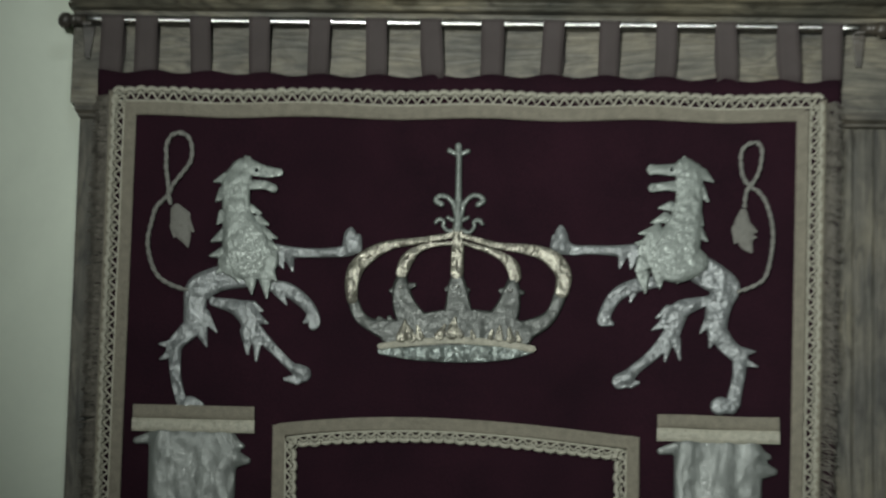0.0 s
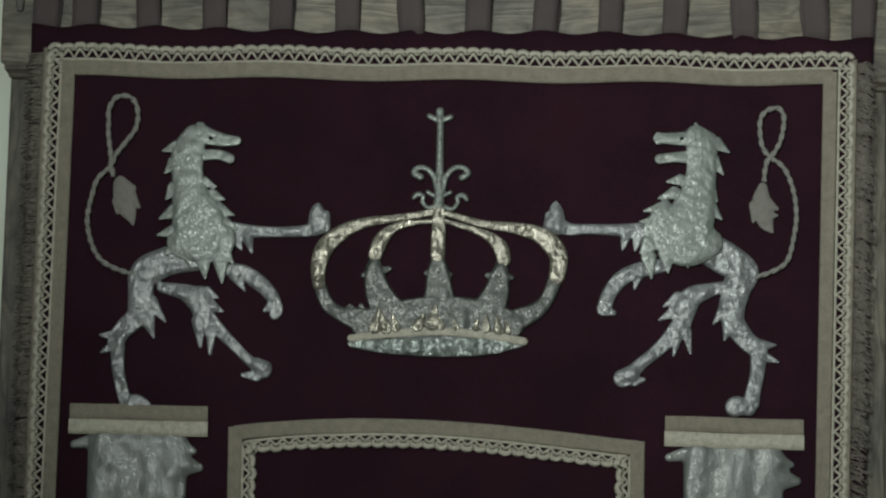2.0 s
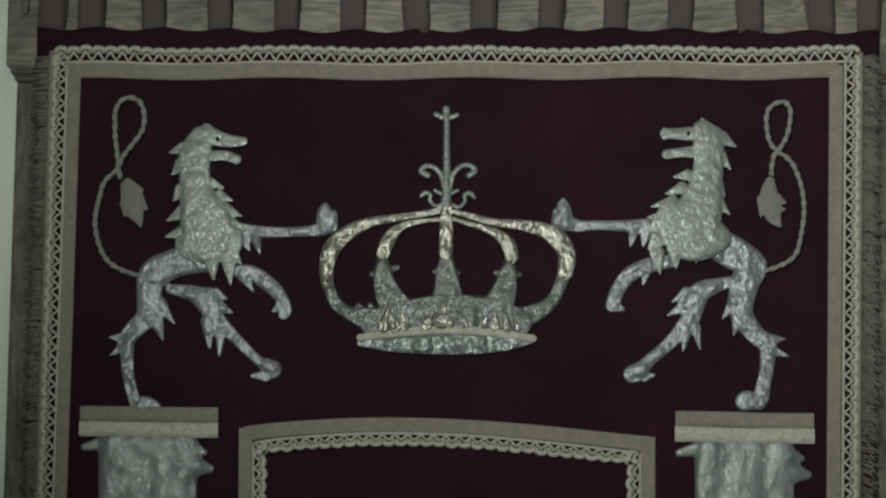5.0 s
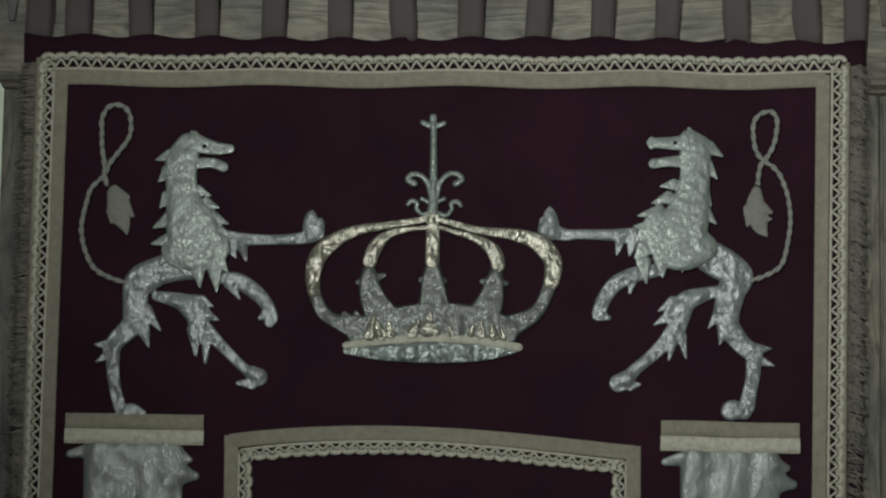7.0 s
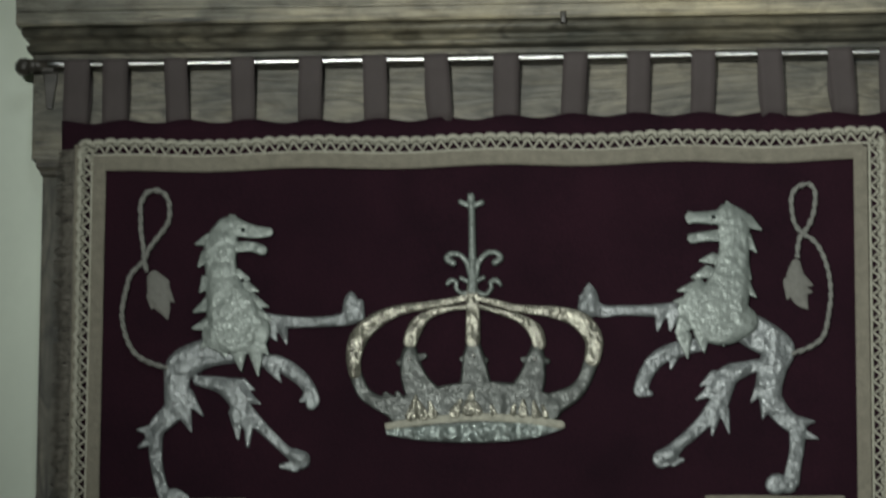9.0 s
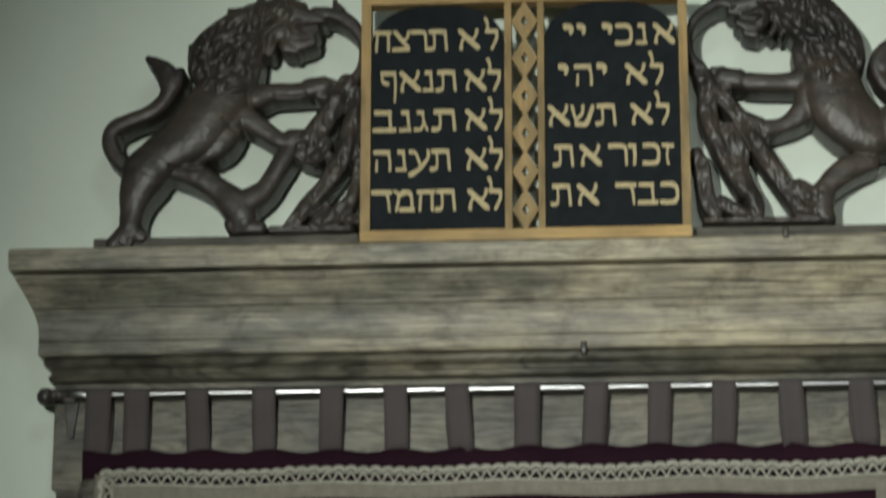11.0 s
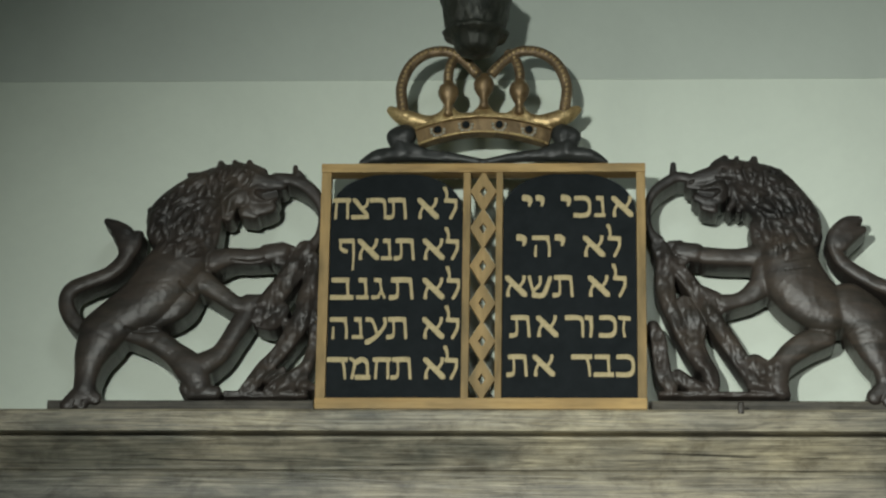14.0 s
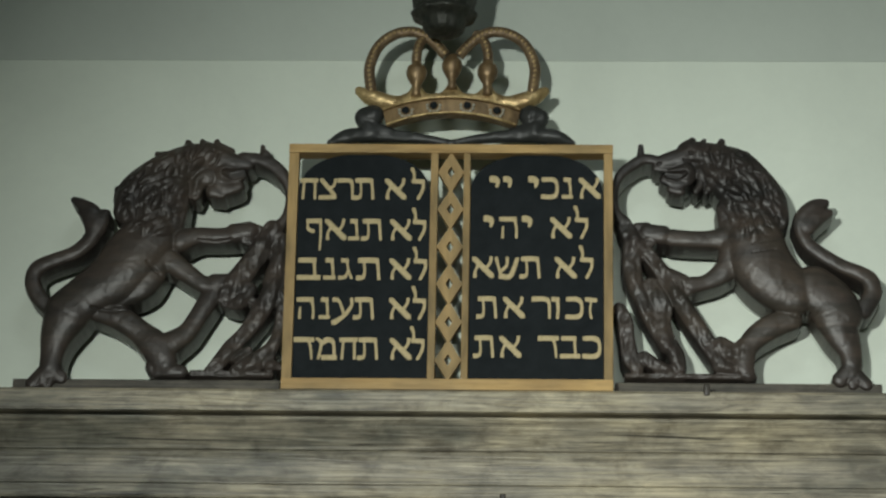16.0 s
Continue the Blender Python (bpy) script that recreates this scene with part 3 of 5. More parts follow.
# inner frame of braid, bowed along its top
inner_top = [(-0.3548 + 0.7032 * t, 1.2398 + 0.0225 * math.sin(math.pi * min(1, t * 1.02) ** 0.85) -0.0101 * t) for t in np.linspace(0, 1, 50)]
ribbon(inner_top, 0.026, YC, "inner_braid_top", M_BRAID)
lace([(x * 0.945, z - 0.0235) for x, z in inner_top], 0.017, YC - 0.001, "inner_lace_top", -1)
for xa, xb, s in ((-0.3524, -0.3412, 1), (0.3478, 0.3502, -1)):
    za = 1.2504 if s > 0 else 1.2407
    ribbon(line_between((xa, za), (xb, BOT + 0.15), 50), 0.025, YC - 0.0006, "inner_braid_side", M_BRAID)
    lace(line_between((xa + s * 0.0225, za - 0.026), (xb + s * 0.0225, BOT + 0.15), 50), 0.018, YC - 0.001, "inner_lace_side", 1 if s > 0 else -1)

# pedestals under the lions
for cx, za, w in ((-0.5226, 1.2867, 0.2445), (0.5140, 1.2859, 0.2405)):
    shaft_strokes = [[(cx + f * w * 0.24, za - 0.07, w * 0.12), (cx + f * w * 0.215, 0.62, w * 0.11)] for f in (-1, -0.33, 0.33, 1)]
    shaft_strokes += [[(cx - 0.085, za - 0.066, 0.012), (cx - 0.112, za - 0.072, 0.007)], [(cx + 0.085, za - 0.105, 0.020), (cx + 0.108, za - 0.108, 0.008)], [(cx + 0.08, za - 0.075, 0.014), (cx + 0.098, za - 0.08, 0.006)]]
    ped = part("pedestal_shaft", relief(shaft_strokes, 0.003, YC + 0.001, 0.22, 0.002, crumple=0.0022, crumple_scale=0.045, fillet=0.014, seed=int(cx * 100) + 90), M_SATIN, curtain, "crumpled silver lame column")
    for k, (dz, ww, lift) in enumerate(((-0.014, w - 0.002, 0.0), (-0.041, w, 0.001))):
        verts, faces = [], []
        for i in range(25):
            x = cx - ww / 2 + ww * i / 24
            sag = 0.0012 * math.sin(x * 31 + k) + (x - cx) * (-0.018 if cx > 0 else -0.022)
            for m in range(7):
                s = (m / 6 - 0.5) * 0.0265
                verts.append((x, YC - 0.004 - lift - 0.0035 * (1 - (2 * m / 6 - 1) ** 4) - 0.0008 * (m % 2), za + dz + s + sag * (0.5 if cx > 0 else 0.15)))
        for i in range(24):
            for m in range(6):
                faces.append((i * 7 + m, i * 7 + m + 1, i * 7 + m + 8, i * 7 + m + 7))
        band = part("pedestal_band", (verts, faces), M_BRAID if k == 0 else M_LACE, curtain, "ribbed beige braid")

# silver lions
MANE_HEAD = [
    [(-0.4319, 1.7659, 0.0191), (-0.4248, 1.7649, 0.0161), (-0.3945, 1.7571, 0.0120), (-0.3673, 1.7563, 0.0080)],
    [(-0.4268, 1.7294, 0.0100), (-0.3988, 1.7307, 0.0090), (-0.3785, 1.7238, 0.0090)],
    [(-0.4418, 1.7617, 0.0221), (-0.4530, 1.7312, 0.0291), (-0.4519, 1.6928, 0.0281), (-0.4447, 1.6525, 0.0331), (-0.4305, 1.6124, 0.0460), (-0.4267, 1.5843, 0.0460)],
    [(-0.4564, 1.5739, 0.0280), (-0.3947, 1.5846, 0.0280), (-0.3841, 1.5647, 0.0160)],
]
MANE_TUFTS = [
    [(-0.4745, 1.7432, 0.0121), (-0.4974, 1.7359, 0.0020)],
    [(-0.4766, 1.7128, 0.0141), (-0.4922, 1.6965, 0.0020)],
    [(-0.4752, 1.6673, 0.0140), (-0.4887, 1.6500, 0.0020)],
    [(-0.4711, 1.6291, 0.0150), (-0.4987, 1.6147, 0.0020)],
    [(-0.4700, 1.5938, 0.0140), (-0.5008, 1.5855, 0.0020)],
    [(-0.4692, 1.5667, 0.0140), (-0.4857, 1.5515, 0.0020)],
    [(-0.4214, 1.6810, 0.0100), (-0.4012, 1.6731, 0.0020)],
    [(-0.4067, 1.6579, 0.0120), (-0.3855, 1.6511, 0.0020)],
    [(-0.3960, 1.6329, 0.0140), (-0.3677, 1.6231, 0.0020)],
    [(-0.3833, 1.6078, 0.0130), (-0.3631, 1.6000, 0.0030)],
    [(-0.4185, 1.5442, 0.0160), (-0.4145, 1.5102, 0.0020)],
    [(-0.4487, 1.5519, 0.0140), (-0.4413, 1.5369, 0.0030)],
    [(-0.3886, 1.5466, 0.0160), (-0.3844, 1.5026, 0.0020)],
    [(-0.3788, 1.5547, 0.0100), (-0.3664, 1.5378, 0.0020)],
    [(-0.4324, 1.7821, 0.0080), (-0.4365, 1.7861, 0.0030)],
]
ARM_UP = [
    [(-0.3833, 1.5966, 0.0179), (-0.3325, 1.5957, 0.0109), (-0.2827, 1.5959, 0.0089), (-0.2382, 1.5991, 0.0109), (-0.2190, 1.6053, 0.0139)],
    [(-0.2230, 1.6052, 0.0139), (-0.2214, 1.6308, 0.0130), (-0.2206, 1.6452, 0.0040)],
    [(-0.2089, 1.6073, 0.0120), (-0.2061, 1.6278, 0.0080)],
    [(-0.3648, 1.5844, 0.0130), (-0.3532, 1.5640, 0.0020)],
    [(-0.3445, 1.5896, 0.0120), (-0.3348, 1.5589, 0.0020)],
]
ARM_UP_EAST = [
    [(0.3635, 1.6079, 0.0179), (0.3090, 1.6098, 0.0109), (0.2545, 1.6107, 0.0089), (0.2242, 1.6096, 0.0109), (0.2050, 1.6156, 0.0139)],
    [(0.2030, 1.6136, 0.0139), (0.1989, 1.6391, 0.0130), (0.1978, 1.6555, 0.0040)],
    [(0.1869, 1.6156, 0.0099), (0.1868, 1.6340, 0.0070)],
    [(0.3433, 1.6007, 0.0120), (0.3383, 1.5742, 0.0020)],
    [(0.3221, 1.6037, 0.0109), (0.3161, 1.5752, 0.0020)],
]
ARM_LOW = [
    [(-0.3859, 1.5282, 0.0099), (-0.3504, 1.5232, 0.0139), (-0.3196, 1.5050, 0.0139), (-0.2980, 1.4837, 0.0120), (-0.2884, 1.4604, 0.0120), (-0.2903, 1.4503, 0.0099)],
    [(-0.2986, 1.4624, 0.0099), (-0.3086, 1.4563, 0.0029)],
    [(-0.3624, 1.5171, 0.0109), (-0.3447, 1.4907, 0.0020)],
]
LEG_BACK = [
    [(-0.4311, 1.5535, 0.0299), (-0.4806, 1.5411, 0.0258), (-0.5157, 1.5237, 0.0279), (-0.5276, 1.5094, 0.0239)],
    [(-0.5276, 1.5094, 0.0239), (-0.5287, 1.4717, 0.0219), (-0.5309, 1.4413, 0.0189)],
    [(-0.5103, 1.4667, 0.0139), (-0.4831, 1.4333, 0.0020)],
    [(-0.5157, 1.4403, 0.0149), (-0.5027, 1.4049, 0.0020)],
    [(-0.5389, 1.4351, 0.0189), (-0.5606, 1.4128, 0.0159), (-0.5683, 1.3955, 0.0149)],
    [(-0.5706, 1.4066, 0.0109), (-0.5969, 1.4075, 0.0020)],
    [(-0.5702, 1.3904, 0.0109), (-0.5941, 1.3772, 0.0020)],
    [(-0.5651, 1.3915, 0.0130), (-0.5631, 1.3510, 0.0109), (-0.5518, 1.3037, 0.0109), (-0.5391, 1.2836, 0.0130)],
    [(-0.5432, 1.2846, 0.0149), (-0.5302, 1.2897, 0.0149), (-0.5150, 1.2867, 0.0099)],
    [(-0.5260, 1.2827, 0.0089), (-0.5099, 1.2858, 0.0070)],
]
LEG_FRONT = [
    [(-0.4917, 1.4942, 0.0089), (-0.4489, 1.4852, 0.0149), (-0.4263, 1.4731, 0.0219)],
    [(-0.4243, 1.4752, 0.0229), (-0.4135, 1.4437, 0.0169), (-0.4050, 1.4215, 0.0139)],
    [(-0.4113, 1.4833, 0.0139), (-0.3920, 1.4773, 0.0020)],
    [(-0.4089, 1.4640, 0.0149), (-0.3813, 1.4530, 0.0020)],
    [(-0.4235, 1.4356, 0.0130), (-0.4195, 1.3910, 0.0029)],
    [(-0.4010, 1.4235, 0.0109), (-0.4020, 1.3780, 0.0029)],
    [(-0.4053, 1.4377, 0.0139), (-0.3713, 1.4044, 0.0099), (-0.3352, 1.3702, 0.0089), (-0.3199, 1.3601, 0.0109)],
    [(-0.3189, 1.3601, 0.0130), (-0.3087, 1.3531, 0.0169)],
    [(-0.3196, 1.3420, 0.0109), (-0.3428, 1.3419, 0.0040)],
]
TAIL_ROPE = [
    [(-0.5440, 1.5154, 0.0046), (-0.5757, 1.5255, 0.0046), (-0.6015, 1.5408, 0.0046), (-0.6175, 1.5663, 0.0046), (-0.6265, 1.5990, 0.0046), (-0.6272, 1.6236, 0.0046), (-0.6209, 1.6564, 0.0046), (-0.6125, 1.6842, 0.0046), (-0.5906, 1.7069, 0.0046), (-0.5820, 1.7276, 0.0046), (-0.5632, 1.7534, 0.0046), (-0.5484, 1.7751, 0.0046), (-0.5450, 1.8000, 0.0046), (-0.5517, 1.8238, 0.0046), (-0.5673, 1.8342, 0.0046), (-0.5867, 1.8300, 0.0046), (-0.5974, 1.8092, 0.0046), (-0.5969, 1.7895, 0.0046), (-0.5962, 1.7637, 0.0046), (-0.5913, 1.7327, 0.0046), (-0.5886, 1.7069, 0.0046), (-0.5840, 1.6864, 0.0046)],
]
TAIL_TUFT = [
    [(-0.5725, 1.6771, 0.0120), (-0.5638, 1.6576, 0.0199), (-0.5603, 1.6381, 0.0179), (-0.5516, 1.6187, 0.0089), (-0.5472, 1.6043, 0.0020)],
    [(-0.5737, 1.6442, 0.0120), (-0.5752, 1.6247, 0.0029)],
    [(-0.5535, 1.6525, 0.0130), (-0.5378, 1.6361, 0.0029)],
    [(-0.5716, 1.6823, 0.0089), (-0.5498, 1.6690, 0.0060)],
]
MANE_HEAD_EAST = [
    [(0.4417, 1.7778, 0.0197), (0.4586, 1.7659, 0.0217)],
    [(0.4319, 1.7726, 0.0138), (0.4022, 1.7724, 0.0109), (0.3755, 1.7731, 0.0089)],
    [(0.3755, 1.7782, 0.0059), (0.3756, 1.7671, 0.0059)],
    [(0.4321, 1.7405, 0.0118), (0.4025, 1.7392, 0.0089), (0.3788, 1.7360, 0.0089)],
    [(0.4517, 1.7568, 0.0276), (0.4519, 1.7196, 0.0266), (0.4472, 1.6816, 0.0295), (0.4376, 1.6415, 0.0393), (0.4250, 1.6085, 0.0472)],
    [(0.3807, 1.6060, 0.0216), (0.4231, 1.5885, 0.0413), (0.4654, 1.5890, 0.0255)],
    [(0.3884, 1.6310, 0.0256), (0.3708, 1.6109, 0.0197)],
]
MANE_TUFTS_EAST = [
    [(0.4763, 1.7650, 0.0128), (0.4991, 1.7502, 0.0020)],
    [(0.4715, 1.7339, 0.0128), (0.4894, 1.7110, 0.0020)],
    [(0.4669, 1.6848, 0.0118), (0.4798, 1.6629, 0.0020)],
    [(0.4690, 1.6498, 0.0128), (0.4878, 1.6310, 0.0020)],
    [(0.4653, 1.6099, 0.0128), (0.4820, 1.6021, 0.0029)],
    [(0.4146, 1.6992, 0.0108), (0.3919, 1.6960, 0.0020)],
    [(0.4049, 1.6761, 0.0118), (0.3773, 1.6659, 0.0020)],
    [(0.3883, 1.6510, 0.0128), (0.3529, 1.6436, 0.0020)],
    [(0.3688, 1.6238, 0.0118), (0.3461, 1.6246, 0.0020)],
    [(0.3624, 1.5610, 0.0138), (0.3676, 1.5253, 0.0020)],
    [(0.3938, 1.5693, 0.0167), (0.3960, 1.5355, 0.0020)],
    [(0.4282, 1.5697, 0.0147), (0.4303, 1.5458, 0.0020)],
    [(0.4576, 1.5740, 0.0128), (0.4744, 1.5612, 0.0020)],
    [(0.3641, 1.5859, 0.0177), (0.3515, 1.5708, 0.0059)],
    [(0.4426, 1.7908, 0.0079), (0.4406, 1.7989, 0.0030)],
]
ARM_LOW_EAST = [
    [(0.3890, 1.5493, 0.0118), (0.3498, 1.5409, 0.0138), (0.3155, 1.5247, 0.0138), (0.2941, 1.4966, 0.0128), (0.2855, 1.4707, 0.0128)],
    [(0.2934, 1.4669, 0.0088), (0.3023, 1.4640, 0.0049)],
    [(0.3449, 1.5329, 0.0098), (0.3382, 1.5071, 0.0020)],
]
LEG_BACK_EAST = [
    [(0.4595, 1.5839, 0.0275), (0.4969, 1.5625, 0.0294), (0.5293, 1.5410, 0.0245), (0.5226, 1.5211, 0.0235)],
    [(0.5167, 1.5151, 0.0254), (0.5090, 1.4833, 0.0235), (0.5091, 1.4586, 0.0205)],
    [(0.4973, 1.4782, 0.0127), (0.4769, 1.4484, 0.0020)],
    [(0.5033, 1.4437, 0.0127), (0.4956, 1.4200, 0.0020)],
    [(0.5150, 1.4439, 0.0195), (0.5346, 1.4195, 0.0166), (0.5542, 1.4050, 0.0166)],
    [(0.5610, 1.4119, 0.0107), (0.5844, 1.4132, 0.0019)],
    [(0.5611, 1.3932, 0.0107), (0.5894, 1.3838, 0.0019)],
    [(0.5552, 1.3951, 0.0146), (0.5533, 1.3656, 0.0127), (0.5476, 1.3361, 0.0127), (0.5428, 1.3115, 0.0146)],
    [(0.5389, 1.3017, 0.0126), (0.5214, 1.3063, 0.0165), (0.5156, 1.3043, 0.0175)],
]
LEG_FRONT_EAST = [
    [(0.5020, 1.5149, 0.0088), (0.4678, 1.5066, 0.0127), (0.4384, 1.4944, 0.0186), (0.4258, 1.4724, 0.0206), (0.4211, 1.4477, 0.0166)],
    [(0.4139, 1.4921, 0.0118), (0.3895, 1.4769, 0.0020)],
    [(0.4092, 1.4683, 0.0118), (0.3819, 1.4531, 0.0020)],
    [(0.4144, 1.4298, 0.0117), (0.4078, 1.3913, 0.0020)],
    [(0.4290, 1.4329, 0.0098), (0.4371, 1.3956, 0.0020)],
    [(0.4143, 1.4407, 0.0147), (0.3949, 1.4148, 0.0127), (0.3706, 1.3918, 0.0108), (0.3511, 1.3757, 0.0108), (0.3375, 1.3608, 0.0127)],
    [(0.3327, 1.3548, 0.0166), (0.3200, 1.3497, 0.0157)],
    [(0.3416, 1.3451, 0.0088), (0.3562, 1.3482, 0.0039)],
]
TAIL_ROPE_EAST = [
    [(0.5480, 1.5313, 0.0044), (0.5705, 1.5385, 0.0044), (0.5949, 1.5517, 0.0044), (0.6066, 1.5687, 0.0044), (0.6144, 1.6035, 0.0044), (0.6183, 1.6384, 0.0044), (0.6143, 1.6782, 0.0044), (0.6025, 1.7131, 0.0044), (0.5897, 1.7310, 0.0044), (0.5749, 1.7408, 0.0044), (0.5660, 1.7488, 0.0044), (0.5571, 1.7647, 0.0044), (0.5531, 1.7978, 0.0044), (0.5570, 1.8170, 0.0044), (0.5698, 1.8282, 0.0044), (0.5856, 1.8303, 0.0044), (0.5944, 1.8183, 0.0044), (0.5945, 1.7982, 0.0044), (0.5896, 1.7731, 0.0044), (0.5798, 1.7529, 0.0044), (0.5680, 1.7388, 0.0044), (0.5632, 1.7207, 0.0044), (0.5612, 1.6977, 0.0044)],
]
TAIL_TUFT_EAST = [
    [(0.5593, 1.6907, 0.0079), (0.5574, 1.6677, 0.0157), (0.5614, 1.6478, 0.0177), (0.5654, 1.6279, 0.0128), (0.5762, 1.6121, 0.0029)],
    [(0.5456, 1.6576, 0.0098), (0.5438, 1.6296, 0.0029)],
    [(0.5702, 1.6578, 0.0128), (0.5839, 1.6530, 0.0039)],
    [(0.5751, 1.6409, 0.0078), (0.5849, 1.6410, 0.0020)],
]


def cord(stroke, y, name, parent):
    """A twisted two-ply cord along a centre line."""
    pts = [Vector((x, y, z)) for x, z, r in stroke]
    r = stroke[0][2]
    fine, n = [], len(pts)
    for i in range(n - 1):
        p0, p1, p2, p3 = pts[max(i - 1, 0)], pts[i], pts[i + 1], pts[min(i + 2, n - 1)]
        for f in np.linspace(0, 1, 7)[:-1]:
            fine.append(0.5 * ((2 * p1) + (p2 - p0) * f + (2 * p0 - 5 * p1 + 4 * p2 - p3) * f * f + (3 * p1 - p0 - 3 * p2 + p3) * f ** 3))
    pieces = []
    run = 0.0
    for ply in (0, 1):
        path, run = [], 0.0
        for i, p in enumerate(fine):
            if i:
                run += (p - fine[i - 1]).length
            way = (fine[min(i + 1, len(fine) - 1)] - fine[max(i - 1, 0)]).normalized()
            side = Vector((-way.z, 0, way.x))
            a = run / 0.0055 + ply * math.pi
            path.append(p + side * (r * 0.45 * math.cos(a)) + Vector((0, r * 0.4 * math.sin(a), 0)))
        pieces.append(tube(path, r * 0.68, 6))
    return part(name, joined(pieces), M_ROPE, parent, "twisted grey cord")


def cloth_lion(mane, limbs_of, tail, tuft, eye, seed):
    limbs = part("lion_applique", relief(limbs_of, 0.0016, YC + 0.001, 0.22, 0.002, cap=0.02, crumple=0.0018, crumple_scale=0.020, fillet=0.004, seed=seed), M_FOIL, curtain, "silver lame rearing lion sewn on velvet")
    part("lion_mane", relief(mane, 0.0014, YC - 0.0065, 0.10, 0.002, crumple=0.0005, crumple_scale=0.014, fillet=0.0006, cap=0.03, seed=seed + 1), M_MANE, limbs, "matt silver shaggy mane and head")
    cord(tail, YC - 0.003, "lion_tail", limbs)
    part("tail_tuft", relief(tuft, 0.0016, YC + 0.001, 0.22, 0.0015, crumple=0.0014, crumple_scale=0.012, seed=seed + 2), M_TUFT, limbs, "ragged grey tail tuft")
    part("lion_eye", ball((eye[0], YC - 0.0120, eye[1]), 0.0036, 0.5), M_BLACK, limbs)


cloth_lion(MANE_HEAD + MANE_TUFTS, ARM_LOW + LEG_BACK + LEG_FRONT + ARM_UP, TAIL_ROPE[0], TAIL_TUFT, (-0.4129, 1.7599), 11)
cloth_lion(MANE_HEAD_EAST + MANE_TUFTS_EAST, ARM_LOW_EAST + LEG_BACK_EAST + LEG_FRONT_EAST + ARM_UP_EAST, TAIL_ROPE_EAST[0], TAIL_TUFT_EAST, (0.4168, 1.7725), 31)

# crown
crown_cloth = part("crown_applique", relief([
    [(-0.2144, 1.5074, 0.0109), (-0.1997, 1.4719, 0.0120), (-0.1741, 1.4527, 0.0130), (-0.1387, 1.4427, 0.0219)],
    [(0.2024, 1.5291, 0.0130), (0.1874, 1.4885, 0.0120), (0.1674, 1.4651, 0.0149), (0.1333, 1.4478, 0.0199)],
    [(-0.1305, 1.4346, 0.0258), (-0.0792, 1.4429, 0.0338), (0.0004, 1.4503, 0.0378), (0.0790, 1.4476, 0.0338), (0.1233, 1.4386, 0.0239)],
    [(-0.1159, 1.5535, 0.0089), (-0.1176, 1.5260, 0.0169), (-0.1080, 1.4884, 0.0239), (-0.0894, 1.4571, 0.0299)],
    [(-0.0057, 1.5579, 0.0099), (-0.0055, 1.5304, 0.0189), (-0.0030, 1.4908, 0.0258), (-0.0027, 1.4604, 0.0338)],
    [(0.1054, 1.5501, 0.0089), (0.1026, 1.5237, 0.0169), (0.0958, 1.4902, 0.0239), (0.0809, 1.4597, 0.0299)],
    [(-0.1592, 1.4649, 0.0060), (-0.1387, 1.4437, 0.0139)],
    [(-0.1390, 1.4680, 0.0050), (-0.1287, 1.4488, 0.0099)],
    [(0.1433, 1.4630, 0.0060), (0.1233, 1.4447, 0.0139)],
    [(-0.1135, 1.5270, 0.0099), (-0.0914, 1.5342, 0.0050)],
    [(-0.1206, 1.5260, 0.0099), (-0.1367, 1.5219, 0.0050)],
    [(0.0037, 1.5284, 0.0099), (0.0158, 1.5254, 0.0050)],
    [(-0.0115, 1.5304, 0.0099), (-0.0256, 1.5273, 0.0050)],
    [(0.1076, 1.5247, 0.0099), (0.1238, 1.5227, 0.0050)],
    [(0.0975, 1.5237, 0.0099), (0.0814, 1.5256, 0.0050)],
], 0.0016, YC + 0.001, 0.16, 0.002, crumple=0.0008, crumple_scale=0.02, cap=0.012, seed=50, fillet=0.006), M_PEWTER, curtain, "pewter and gold cloth crown sewn on velvet")
ARCHES = (
    [
    [(-0.0096, 1.6386, 0.0060), (-0.0439, 1.6303, 0.0060), (-0.0935, 1.6220, 0.0070), (-0.1329, 1.6157, 0.0089), (-0.1712, 1.6003, 0.0130), (-0.2043, 1.5716, 0.0159), (-0.2159, 1.5369, 0.0139), (-0.2143, 1.5043, 0.0109)],
],
    [
    [(0.0036, 1.6345, 0.0050), (0.0361, 1.6254, 0.0060), (0.0757, 1.6153, 0.0070), (0.1252, 1.6103, 0.0099), (0.1657, 1.6012, 0.0139), (0.1900, 1.5850, 0.0169), (0.2053, 1.5586, 0.0159), (0.2024, 1.5260, 0.0139)],
],
    [
    [(-0.0134, 1.6201, 0.0040), (-0.0539, 1.6159, 0.0050), (-0.0862, 1.6056, 0.0080), (-0.1072, 1.5841, 0.0130), (-0.1170, 1.5586, 0.0120)],
],
    [
    [(0.0017, 1.6212, 0.0040), (0.0413, 1.6101, 0.0050), (0.0778, 1.5969, 0.0080), (0.1022, 1.5766, 0.0130), (0.1094, 1.5542, 0.0120)],
],
    [
    [(-0.0077, 1.6529, 0.0099), (-0.0063, 1.6110, 0.0120), (-0.0068, 1.5600, 0.0130)],
],
)
for n, arch in enumerate(ARCHES):
    part("crown_arch", relief(arch, 0.0014, YC - 0.0005, 0.20, 0.0015, crumple=0.0011, crumple_scale=0.012, seed=60 + n), M_GOLDCLOTH, crown_cloth, "crumpled pale gold arch")
